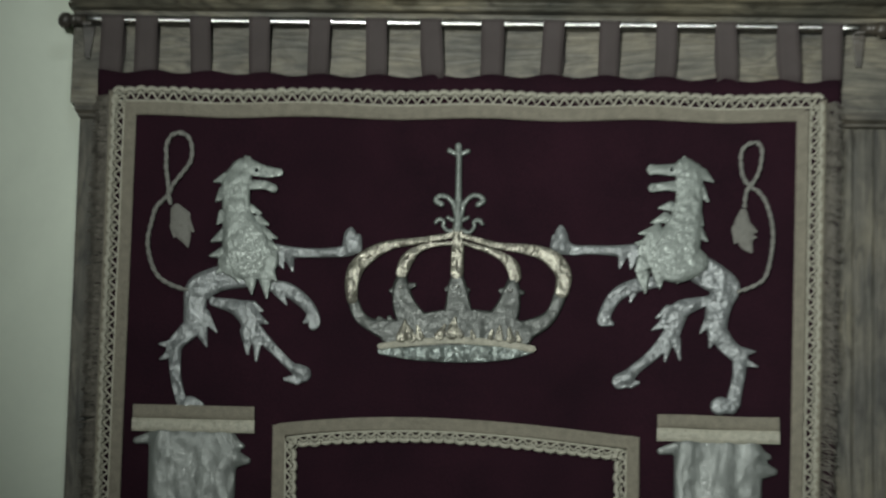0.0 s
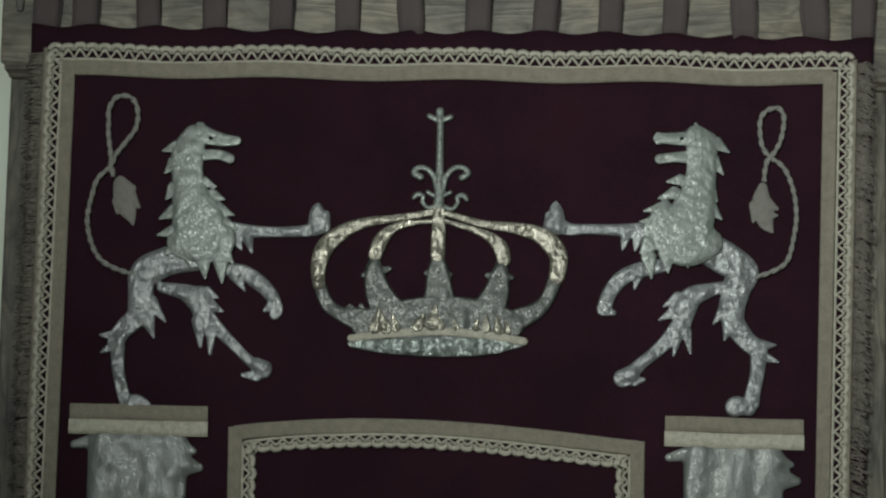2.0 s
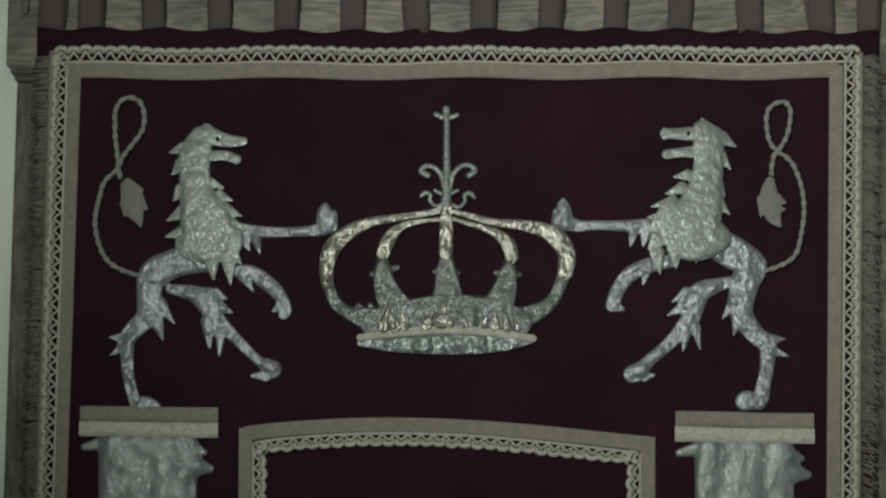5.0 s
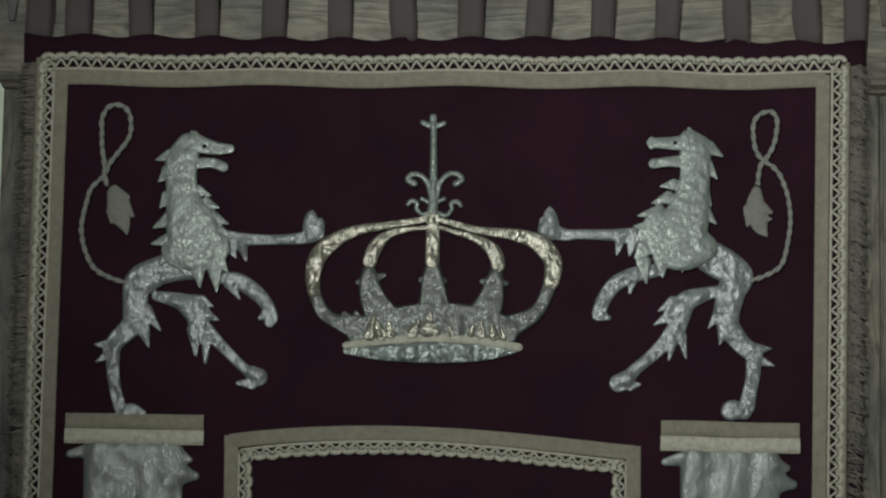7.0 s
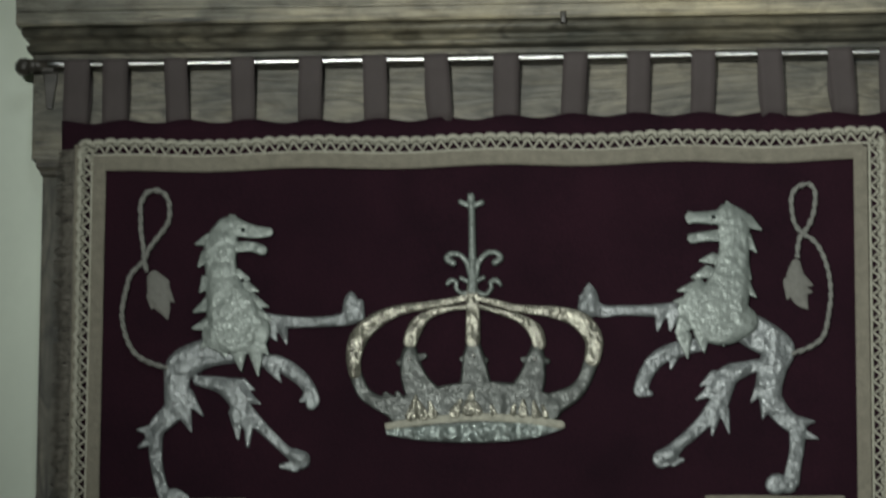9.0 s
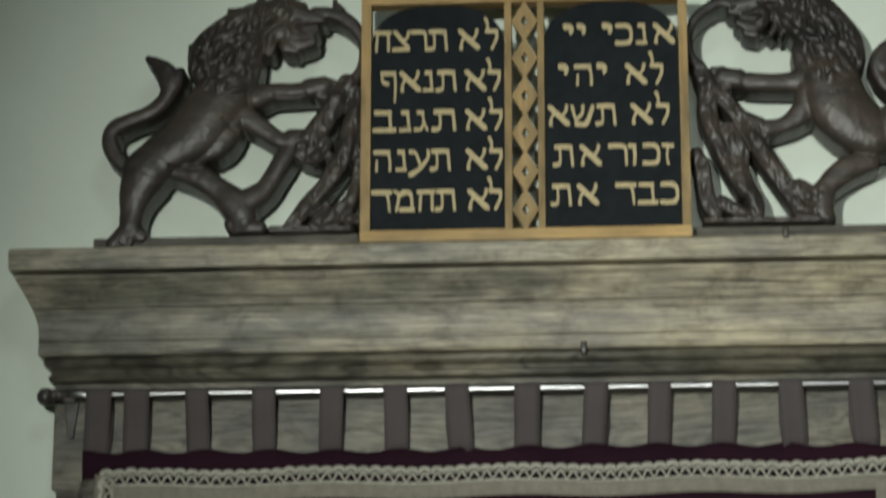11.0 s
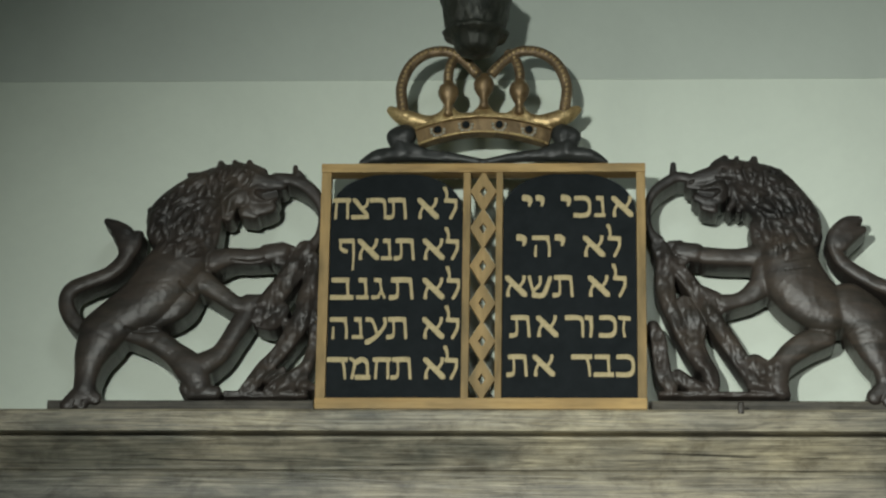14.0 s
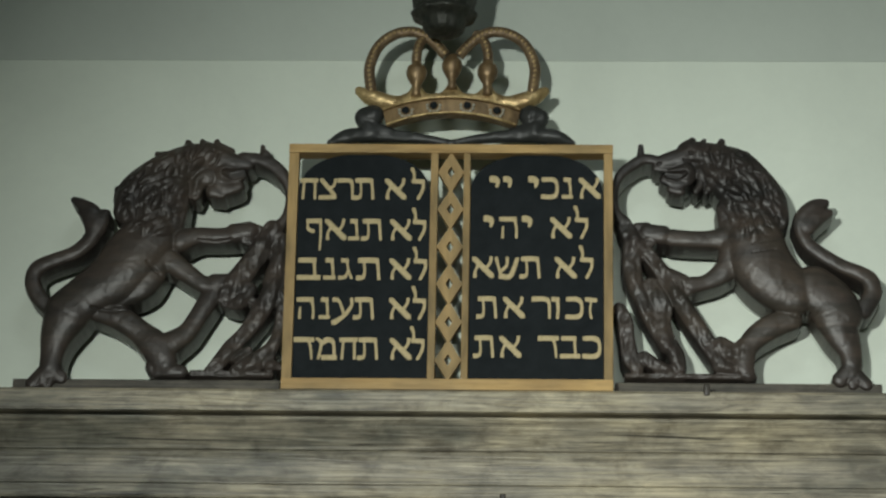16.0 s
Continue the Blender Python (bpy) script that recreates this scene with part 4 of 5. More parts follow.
for n, flame in enumerate([
    [(-0.1066, 1.4611, 0.0029), (-0.1143, 1.4286, 0.0109)],
    [(-0.1025, 1.4530, 0.0029), (-0.0941, 1.4287, 0.0109)],
    [(-0.0823, 1.4510, 0.0029), (-0.0770, 1.4308, 0.0089)],
    [(-0.0079, 1.4695, 0.0029), (-0.0136, 1.4381, 0.0130)],
    [(-0.0279, 1.4543, 0.0029), (-0.0387, 1.4330, 0.0099)],
    [(-0.0016, 1.4483, 0.0029), (0.0025, 1.4351, 0.0080)],
    [(0.0256, 1.4433, 0.0029), (0.0288, 1.4312, 0.0060)],
    [(0.0809, 1.4536, 0.0029), (0.0801, 1.4324, 0.0089)],
    [(0.0991, 1.4507, 0.0029), (0.1032, 1.4295, 0.0089)],
    [(0.1152, 1.4426, 0.0029), (0.1193, 1.4275, 0.0060)],
    [(0.0659, 1.4455, 0.0029), (0.0630, 1.4323, 0.0060)],
]):
    part("crown_flame", relief([flame], 0.0014, YC - 0.0045, 0.2, 0.0015, crumple=0.0016, crumple_scale=0.010, seed=70 + n), M_GOLDCLOTH, crown_cloth, "pale gold flame patch")
part("crown_lining", relief([
    [(-0.1532, 1.4012, 0.0070), (-0.0877, 1.3974, 0.0130), (0.0109, 1.3988, 0.0179), (0.0904, 1.4011, 0.0139), (0.1456, 1.4074, 0.0050)],
], 0.0016, YC - 0.001, 0.3, 0.001, crumple=0.004, crumple_scale=0.016, seed=71), M_LINING, crown_cloth, "pleated ice-blue lining")
part("crown_rim", relief([
    [(-0.1554, 1.4103, 0.0060), (-0.1181, 1.4155, 0.0070), (-0.0588, 1.4218, 0.0070), (0.0006, 1.4250, 0.0070), (0.0802, 1.4203, 0.0070), (0.1466, 1.4104, 0.0070)],
], 0.0014, YC - 0.003, 0.25, 0.0015, crumple=0.0006, seed=72), M_LACE, crown_cloth, "beige rim band")
part("crown_cross", relief([
    [(-0.0082, 1.8071, 0.0060), (-0.0075, 1.7412, 0.0065), (-0.0069, 1.6806, 0.0080), (-0.0076, 1.6488, 0.0099)],
    [(-0.0091, 1.7999, 0.0070), (-0.0093, 1.8164, 0.0070)],
    [(-0.0132, 1.7999, 0.0050), (-0.0275, 1.8071, 0.0050)],
    [(-0.0051, 1.7999, 0.0050), (0.0101, 1.8061, 0.0050)],
    [(-0.0099, 1.6754, 0.0060), (-0.0173, 1.6990, 0.0050), (-0.0296, 1.7123, 0.0050), (-0.0448, 1.7143, 0.0050), (-0.0519, 1.7051, 0.0060), (-0.0406, 1.6979, 0.0060)],
    [(-0.0018, 1.6765, 0.0060), (0.0040, 1.6991, 0.0050), (0.0181, 1.7145, 0.0050), (0.0343, 1.7156, 0.0050), (0.0425, 1.7063, 0.0060), (0.0324, 1.6981, 0.0060)],
    [(-0.0107, 1.6467, 0.0050), (-0.0258, 1.6436, 0.0040), (-0.0361, 1.6538, 0.0040), (-0.0352, 1.6631, 0.0040), (-0.0443, 1.6671, 0.0050), (-0.0514, 1.6610, 0.0040)],
    [(-0.0149, 1.6641, 0.0040), (-0.0271, 1.6713, 0.0040)],
    [(-0.0017, 1.6642, 0.0040), (0.0124, 1.6714, 0.0040)],
    [(-0.0005, 1.6468, 0.0050), (0.0157, 1.6417, 0.0040), (0.0258, 1.6530, 0.0040), (0.0246, 1.6632, 0.0040), (0.0348, 1.6663, 0.0050), (0.0419, 1.6592, 0.0040)],
], 0.0013, YC + 0.0005, 0.42, 0.0015, crumple=0.0008, crumple_scale=0.01, seed=73), M_MANE, crown_cloth, "grey cord finial with scrolls")
for x, z in ((-0.1181, 1.5296), (-0.0049, 1.5334), (0.1014, 1.5261)):
    part("crown_stud", ball((x, YC - 0.008, z), 0.0036), M_STUD, crown_cloth, "small bright stud")

# ---------------- tablets ----------------
tablets = thing("commandment_tablets", "pair of black tablets with ochre Hebrew lettering in an ochre frame", "tablets")
TF = -0.083
BOARD_Z0, BOARD_Z1 = 2.3417, 2.7725
part("frame_bottom", solid(-0.2406, 0.3528, TF - 0.002, TF + 0.034, 2.3212, BOARD_Z0, 0.002), M_OCHRE, tablets, "ochre painted wooden rail", False)
part("frame_top", solid(-0.2406, 0.3528, TF - 0.002, TF + 0.034, BOARD_Z1, 2.7895, 0.002), M_OCHRE, tablets, smooth=False)
for x0, x1 in ((-0.2403, -0.2221), (0.3361, 0.3525), (0.0204, 0.0339), (0.0804, 0.0929)):
    part("stile", solid(x0, x1, TF, TF + 0.032, BOARD_Z0 + 0.0002, BOARD_Z1 - 0.0002, 0.0015), M_OCHRE_Z, tablets, smooth=False)


def ring_plate(cx, cz, hw, hh, inner, y0, y1):
    """A pierced lozenge."""
    verts, faces = [], []
    for y in (y0, y1):
        for k in (1.0, inner):
            verts += [(cx + hw * k, y, cz), (cx, y, cz + hh * k), (cx - hw * k, y, cz), (cx, y, cz - hh * k)]
    for k in range(4):
        n = (k + 1) % 4
        faces += [(k, n, 4 + n, 4 + k), (8 + k, 12 + k, 12 + n, 8 + n), (k, 8 + k, 8 + n, n), (4 + k, 4 + n, 12 + n, 12 + k)]
    return verts, faces


for k in range(6):
    step = (BOARD_Z1 - BOARD_Z0) / 6
    cz = BOARD_Z0 + (k + 0.5) * step
    part("lozenge", ring_plate(0.0572, cz, 0.0242, step * 0.56, 0.27, TF + 0.003 + 0.0012 * (k % 2), TF + 0.016 + 0.0012 * (k % 2)), M_OCHRE_Z, tablets, "pierced ochre lozenge", False)


def arched_panel(x0, x1, z0, z1, spring, y0, y1):
    cx, hw = (x0 + x1) / 2, (x1 - x0) / 2
    line = [(x0, z0), (x1, z0)]
    for k in range(25):
        a = math.pi * k / 24
        c, s = math.cos(a), math.sin(a)
        line.append((cx + hw * math.copysign(abs(c) ** 0.8, c), spring + (z1 - spring) * abs(s) ** 0.85))
    n = len(line)
    verts = [(x, y0, z) for x, z in line] + [(x, y1, z) for x, z in line]
    faces = [tuple(range(n)), tuple(reversed(range(n, 2 * n)))] + [(i, n + i, n + (i + 1) % n, (i + 1) % n) for i in range(n)]
    return verts, faces


panel_left = part("tablet_panel", arched_panel(-0.2240, 0.0204, BOARD_Z0 + 0.0002, 2.7735, 2.6854, TF + 0.010, TF + 0.022), M_BLACK, tablets, "black round-topped board", False)
panel_right = part("tablet_panel", arched_panel(0.0910, 0.3356, BOARD_Z0 + 0.0002, 2.7735, 2.6854, TF + 0.010, TF + 0.022), M_BLACK, tablets, "black round-topped board", False)

GLYPHS = {}


def glyph(name, *strokes):
    GLYPHS[name] = [list(s) for s in strokes]


glyph("alef", [(.08, .90, .10), (.90, .12, .11)], [(.86, .93, .10), (.82, .72, .07), (.66, .50, .05)], [(.30, .66, .05), (.14, .35, .07), (.12, .10, .11)])
glyph("bet", [(.12, .90, .10), (.72, .90, .10)], [(.74, .88, .09), (.80, .15, .08)], [(.06, .10, .10), (.94, .10, .10)])
glyph("gimel", [(.30, .90, .10), (.52, .88, .10)], [(.54, .88, .08), (.66, .45, .07), (.86, .10, .09)], [(.64, .42, .06), (.45, .14, .08), (.12, .10, .10)])
glyph("dalet", [(.08, .90, .11), (.92, .90, .10)], [(.74, .88, .08), (.86, .55, .08), (.92, .06, .07)])
glyph("he", [(.08, .90, .10), (.78, .90, .10)], [(.78, .90, .10), (.90, .50, .08), (.90, .07, .09)], [(.16, .52, .06), (.14, .07, .09)])
glyph("vav", [(.18, .90, .11), (.58, .88, .11)], [(.58, .88, .12), (.72, .50, .11), (.62, .06, .10)])
glyph("zayin", [(.16, .90, .11), (.86, .86, .11)], [(.52, .84, .08), (.42, .40, .08), (.52, .06, .10)])
glyph("het", [(.10, .90, .10), (.90, .90, .10)], [(.20, .88, .08), (.14, .07, .09)], [(.84, .90, .09), (.86, .07, .09)])
glyph("yod", [(.22, .92, .16), (.78, .82, .14), (.70, .58, .09)])
glyph("kaf", [(.14, .90, .10), (.62, .90, .10), (.86, .72, .10), (.88, .30, .10), (.64, .10, .10), (.10, .10, .10)])
glyph("lamed", [(.06, 1.46, .12), (.20, 1.22, .10), (.20, .90, .09)], [(.20, .88, .11), (.82, .86, .11)], [(.86, .84, .12), (.86, .52, .10), (.52, .06, .09)])
glyph("mem", [(.06, .94, .07), (.26, .74, .08), (.14, .07, .08)], [(.26, .70, .07), (.56, .90, .10), (.84, .74, .09), (.88, .12, .09)], [(.90, .10, .10), (.40, .10, .10)])
glyph("nun", [(.44, .90, .12), (.70, .90, .11)], [(.72, .90, .11), (.82, .50, .10), (.84, .12, .10)], [(.26, .10, .10), (.88, .10, .10)])
glyph("ayin", [(.08, .90, .10), (.30, .82, .07), (.52, .30, .08)], [(.90, .92, .10), (.90, .62, .08), (.52, .14, .08), (.06, -.14, .11)])
glyph("final_fe", [(.12, .90, .10), (.78, .90, .11)], [(.86, .86, .09), (.90, .20, .08), (.86, -.42, .05)], [(.12, .84, .07), (.10, .56, .08), (.40, .42, .10)])
glyph("tsadi", [(.10, .92, .10), (.86, .22, .09)], [(.90, .92, .10), (.82, .66, .07), (.55, .52, .06)], [(.06, .10, .10), (.84, .12, .10)])
glyph("resh", [(.06, .90, .11), (.62, .90, .10), (.86, .74, .10), (.90, .06, .08)])
glyph("shin", [(.06, .92, .09), (.16, .50, .07), (.28, .12, .08)], [(.28, .10, .10), (.66, .12, .10), (.94, .88, .10)], [(.52, .92, .09), (.50, .60, .07), (.28, .34, .05)])
glyph("tav", [(.14, .90, .10), (.74, .90, .10), (.86, .78, .09), (.93, .07, .09)], [(.28, .90, .07), (.32, .40, .07), (.26, .14, .08), (.06, .09, .10)])
LETTER_HIGH = 0.0415
LETTER_MESH = {}


def broad_pen(stroke):
    """Level strokes of the pen are broader than upright ones."""
    out = []
    for k, (x, z, r) in enumerate(stroke):
        a, b = stroke[max(k - 1, 0)], stroke[min(k + 1, len(stroke) - 1)]
        level = abs(b[0] - a[0]) / max(math.hypot(b[0] - a[0], b[1] - a[1]), 1e-6)
        out.append((x, z, r * (0.92 + 0.5 * level * level)))
    return out


def write_line(panel, z, letters):
    """One line of painted letters, each raised slightly from the board."""
    for name, x, w in letters:
        key = (name, round(w, 2))
        if key not in LETTER_MESH:
            s = [broad_pen([((0.03 + 0.94 * px) * w, pz * LETTER_HIGH, max(r, 0.065) * 0.82 * (0.5 * LETTER_HIGH + 0.5 * w) * (1.0 if w > 0.02 else 1.25)) for px, pz, r in st]) for st in GLYPHS[name]]
            LETTER_MESH[key] = part("letter", relief(s, 0.0010, 0, 0.12, 0.0008, cap=0.004, square=5), M_LETTER, panel)
            LETTER_MESH[key].location = (x, TF + 0.0098, z)
        else:
            ob = new("letter", LETTER_MESH[key].data)
            ob.parent = panel
            ob.location = (x, TF + 0.0098, z)


write_line(panel_left, 2.6842, [("lamed", -0.0163, 0.0268), ("alef", -0.0643, 0.0412), ("tav", -0.1197, 0.0381), ("resh", -0.1490, 0.0299), ("tsadi", -0.1835, 0.0330), ("het", -0.2190, 0.0330)])
write_line(panel_left, 2.6051, [("lamed", -0.0123, 0.0268), ("alef", -0.0529, 0.0402), ("tav", -0.1040, 0.0381), ("nun", -0.1311, 0.0227), ("alef", -0.1718, 0.0361), ("final_fe", -0.2063, 0.0319)])
write_line(panel_left, 2.5297, [("lamed", -0.0094, 0.0278), ("alef", -0.0521, 0.0391), ("tav", -0.1114, 0.0453), ("gimel", -0.1447, 0.0288), ("nun", -0.1749, 0.0258), ("bet", -0.2186, 0.0412)])
write_line(panel_left, 2.4545, [("lamed", -0.0097, 0.0268), ("alef", -0.0512, 0.0381), ("tav", -0.1145, 0.0412), ("ayin", -0.1529, 0.0391), ("nun", -0.1800, 0.0247), ("he", -0.2174, 0.0340)])
write_line(panel_left, 2.3786, [("lamed", -0.0110, 0.0278), ("alef", -0.0482, 0.0361), ("tav", -0.1052, 0.0422), ("het", -0.1384, 0.0330), ("mem", -0.1819, 0.0402), ("dalet", -0.2203, 0.0361)])
write_line(panel_right, 2.6874, [("alef", 0.2902, 0.0381), ("nun", 0.2569, 0.0227), ("kaf", 0.2215, 0.0340), ("yod", 0.2006, 0.0165), ("yod", 0.1548, 0.0134), ("yod", 0.1298, 0.0165)])
write_line(panel_right, 2.6105, [("lamed", 0.2821, 0.0309), ("alef", 0.2384, 0.0402), ("yod", 0.1896, 0.0155), ("he", 0.1469, 0.0350), ("yod", 0.1199, 0.0165)])
write_line(panel_right, 2.5340, [("lamed", 0.2916, 0.0288), ("alef", 0.2470, 0.0391), ("tav", 0.1848, 0.0381), ("shin", 0.1380, 0.0453), ("alef", 0.0976, 0.0350)])
write_line(panel_right, 2.4577, [("zayin", 0.3021, 0.0216), ("kaf", 0.2669, 0.0299), ("vav", 0.2431, 0.0155), ("resh", 0.2079, 0.0350), ("alef", 0.1541, 0.0381), ("tav", 0.1075, 0.0422)])
write_line(panel_right, 2.3839, [("kaf", 0.2970, 0.0361), ("bet", 0.2588, 0.0340), ("dalet", 0.2186, 0.0350), ("alef", 0.1483, 0.0412), ("tav", 0.1028, 0.0433)])

# ---------------- gilded crown over the tablets ----------------
crown = thing("crown", "gilded carved wooden crown on dark scrollwork above the tablets", "crown")
CX = 0.0551
CY = -0.045
both = lambda s: s + mirrored(s, CX)
part("scrollwork", relief(both([
    [(-0.1687, 2.8054, 0.0062), (-0.1374, 2.8173, 0.0146), (-0.0903, 2.8215, 0.0135), (-0.0431, 2.8192, 0.0114), (-0.0012, 2.8147, 0.0094), (0.0564, 2.8037, 0.0073)],
    [(-0.0908, 2.8599, 0.0208), (-0.1117, 2.8566, 0.0135), (-0.1010, 2.8369, 0.0146)],
    [(-0.0957, 2.8336, 0.0167), (-0.0589, 2.8258, 0.0103)],
]), 0.002, -0.045, 0.8, 0.004, back=0.8, crumple=0.003, crumple_scale=0.03, seed=80, fillet=0.008), M_BLACKWOOD, crown, "black carved scrolls")
CREST = both([
    [(-0.1177, 2.9093, 0.0083), (-0.0923, 2.8950, 0.0156), (-0.0491, 2.8839, 0.0146), (-0.0209, 2.8980, 0.0103), (-0.0107, 2.9211, 0.0073)],
    [(-0.0106, 2.9167, 0.0073), (0.0021, 2.8980, 0.0094), (0.0263, 2.8913, 0.0094), (0.0441, 2.9033, 0.0083), (0.0544, 2.9209, 0.0073)],
    [(-0.0595, 2.8773, 0.0083), (-0.0020, 2.8914, 0.0094), (0.0546, 2.8967, 0.0094)],
])
part("crest", relief(CREST, 0.0018, CY, 0.9, 0.004, back=0.9, crumple=0.002, crumple_scale=0.02, seed=81, fillet=0.006), M_GILT, crown, "worn gilt leaf crest")
verts, faces = [], []
for i in range(33):
    u = i / 16 - 1
    x = CX + 0.1238 * u
    zc = 2.8693 - 0.0168 * u * u
    depth = CY - 0.012 - 0.020 * (1 - u * u)
    shape = [(0.0, 0.0175), (-0.004, 0.0165), (-0.004, 0.0125), (0.0, 0.0115), (0.0, -0.0115), (-0.004, -0.0125), (-0.004, -0.0165), (0.0, -0.0185), (0.02, -0.0185), (0.02, 0.0175)]
    for dy, dz in shape:
        verts.append((x + dz * 0.25 * u, depth + dy, zc + dz))
for i in range(32):
    for k in range(10):
        n = (k + 1) % 10
        faces.append((i * 10 + k, i * 10 + n, i * 10 + 10 + n, i * 10 + 10 + k))
faces += [tuple(range(10)), tuple(reversed(range(320, 330)))]
band = part("crown_band", (verts, faces), M_GILT_MID, crown, "gilt band with raised edges", False)
for edge in (0.0150, -0.0155):
    line = [(CX + 0.1238 * u + edge * 0.25 * u, CY - 0.0165 - 0.020 * (1 - u * u), 2.8693 - 0.0168 * u * u + edge) for u in np.linspace(-1, 1, 30)]
    part("band_edge", tube(line, 0.0027, 8), M_GILT, band, "bright gilt edge")
def bead_mesh(name, size):
    me = bpy.data.meshes.new(name)
    verts, faces = ball((0, 0, 0), size, 1, 6)
    me.from_pydata(verts, [], faces)
    me.validate()
    return me


BEAD, PEARL = bead_mesh("bead", 0.0042), bead_mesh("pearl", 0.0032)


def bead_at(name, me, mat, parent, place, label):
    ob = part(name, me, mat, parent, label)
    ob.location = place
    return ob


for k, u in enumerate((-0.68, -0.26, 0.24, 0.68)):
    x, z = CX + 0.1238 * u, 2.8693 - 0.0168 * u * u
    y = CY - 0.013 - 0.020 * (1 - u * u)
    part("jewel", ball((x, y, z + 0.001), 0.0075, 0.7, 12), M_BLACK, band, "dark round boss")
    for d in range(170, 371, 33):
        a = math.radians(d)
        bead_at("pearl", PEARL, M_LACE, band, (x + 0.0118 * math.cos(a), y - 0.002, z - 0.001 + 0.0118 * math.sin(a)), "pale bead")


def beaded_arch(stroke, swell):
    pts = [Vector((x, CY - 0.006 - swell * math.sin(math.pi * i / (len(stroke) - 1)), z)) for i, (x, z, r) in enumerate(stroke)]
    fine = []
    n = len(pts)
    for i in range(n - 1):
        p0, p1, p2, p3 = pts[max(i - 1, 0)], pts[i], pts[i + 1], pts[min(i + 2, n - 1)]
        for f in np.linspace(0, 1, 6)[:-1]:
            fine.append(0.5 * ((2 * p1) + (p2 - p0) * f + (2 * p0 - 5 * p1 + 4 * p2 - p3) * f * f + (3 * p1 - p0 - 3 * p2 + p3) * f ** 3))
    fine.append(pts[-1])
    r = stroke[0][2]
    arch = part("arch", tube(fine, r * 1.12, 10, 0.9), M_GILT_DARK, crown, "gilt arch with beading")
    run, due = 0.0, 0.004
    for p, q in zip(fine[:-1], fine[1:]):
        step = (q - p).length
        while due <= run + step:
            spot = p.lerp(q, (due - run) / step)
            bead_at("bead", BEAD, M_GILT, arch, (spot.x, spot.y - r * 0.85, spot.z), "pale gilt bead")
            due += 0.0092
        run += step


ARCH_OUT = [
    [(-0.0923, 2.8939, 0.0094), (-0.0968, 2.9203, 0.0094), (-0.0983, 2.9544, 0.0094), (-0.0819, 2.9940, 0.0094), (-0.0506, 3.0182, 0.0094), (-0.0128, 3.0225, 0.0094), (0.0179, 3.0058, 0.0094), (0.0434, 2.9792, 0.0083)],
]
ARCH_IN = [
    [(-0.0110, 2.9530, 0.0083), (-0.0113, 2.9783, 0.0083), (-0.0031, 3.0048, 0.0083), (0.0125, 3.0235, 0.0083)],
]
for s in (ARCH_OUT, mirrored(ARCH_OUT, CX), ARCH_IN, mirrored(ARCH_IN, CX)):
    beaded_arch(s[0], 0.012)
for dx, z in ((-0.0660, 2.9394), (0.0, 2.9537), (0.0660, 2.9427)):
    knob = lathe(CX + dx, CY - 0.014, [(0.0005, z - 0.047), (0.010, z - 0.045), (0.0075, z - 0.034), (0.0085, z - 0.024), (0.0135, z - 0.016), (0.0185, z - 0.006), (0.0195, z + 0.004), (0.0165, z + 0.013), (0.010, z + 0.018), (0.009, z + 0.023), (0.0005, z + 0.027)], 20)
    part("knob", knob, M_GILT_MID, crown, "gilt bud")

# ---------------- hanging lamp ----------------
lamp = thing("hanging_lamp", "dark bronze hanging lamp vessel in front of the crown", "lamp")
LX, LY = 0.0413, -0.13
chase = lambda a, z: 1 + 0.03 * math.sin(9 * a + 60 * z) * math.sin(70 * z)
vessel = [(0.001, 2.9850), (0.020, 2.9860), (0.034, 2.9900), (0.041, 2.9980), (0.044, 3.0090), (0.052, 3.0190), (0.063, 3.0220), (0.066, 3.0260), (0.063, 3.0300), (0.057, 3.0320), (0.061, 3.0400), (0.066, 3.0600), (0.067, 3.0850), (0.072, 3.0910), (0.072, 3.0970), (0.060, 3.1050), (0.042, 3.1250), (0.012, 3.1450), (0.008, 3.1650), (0.001, 3.1670)]
part("vessel", lathe(LX, LY, [(r * 0.93, z) for r, z in vessel], 56, chase), M_BRONZE, lamp)
part("chain", tube([(LX, LY, 3.1630), (LX, LY, 4.3)], 0.004, 8), M_BRONZE, lamp)

# ---------------- carved lions ----------------
WL_MANE = [
    [(-0.5382, 2.6762, 0.0293), (-0.5274, 2.7095, 0.0357), (-0.4994, 2.7364, 0.0357), (-0.4667, 2.7567, 0.0358), (-0.4307, 2.7725, 0.0337), (-0.4048, 2.7827, 0.0274)],
    [(-0.5135, 2.6453, 0.0355), (-0.4895, 2.6875, 0.0419), (-0.4648, 2.7176, 0.0378)],
    [(-0.4728, 2.6256, 0.0271), (-0.4597, 2.6566, 0.0272), (-0.4467, 2.6899, 0.0188), (-0.4417, 2.7177, 0.0147)],
    [(-0.4319, 2.7995, 0.0169), (-0.4346, 2.8107, 0.0063)],
    [(-0.4037, 2.8041, 0.0148), (-0.4083, 2.8131, 0.0053)],
    [(-0.3805, 2.8042, 0.0137), (-0.3809, 2.8132, 0.0053)],
    [(-0.4785, 2.7813, 0.0147), (-0.4915, 2.7880, 0.0053)],
    [(-0.4132, 2.7368, 0.0168), (-0.4171, 2.7067, 0.0105)],
    [(-0.5531, 2.7005, 0.0168), (-0.5593, 2.7172, 0.0084)],
]
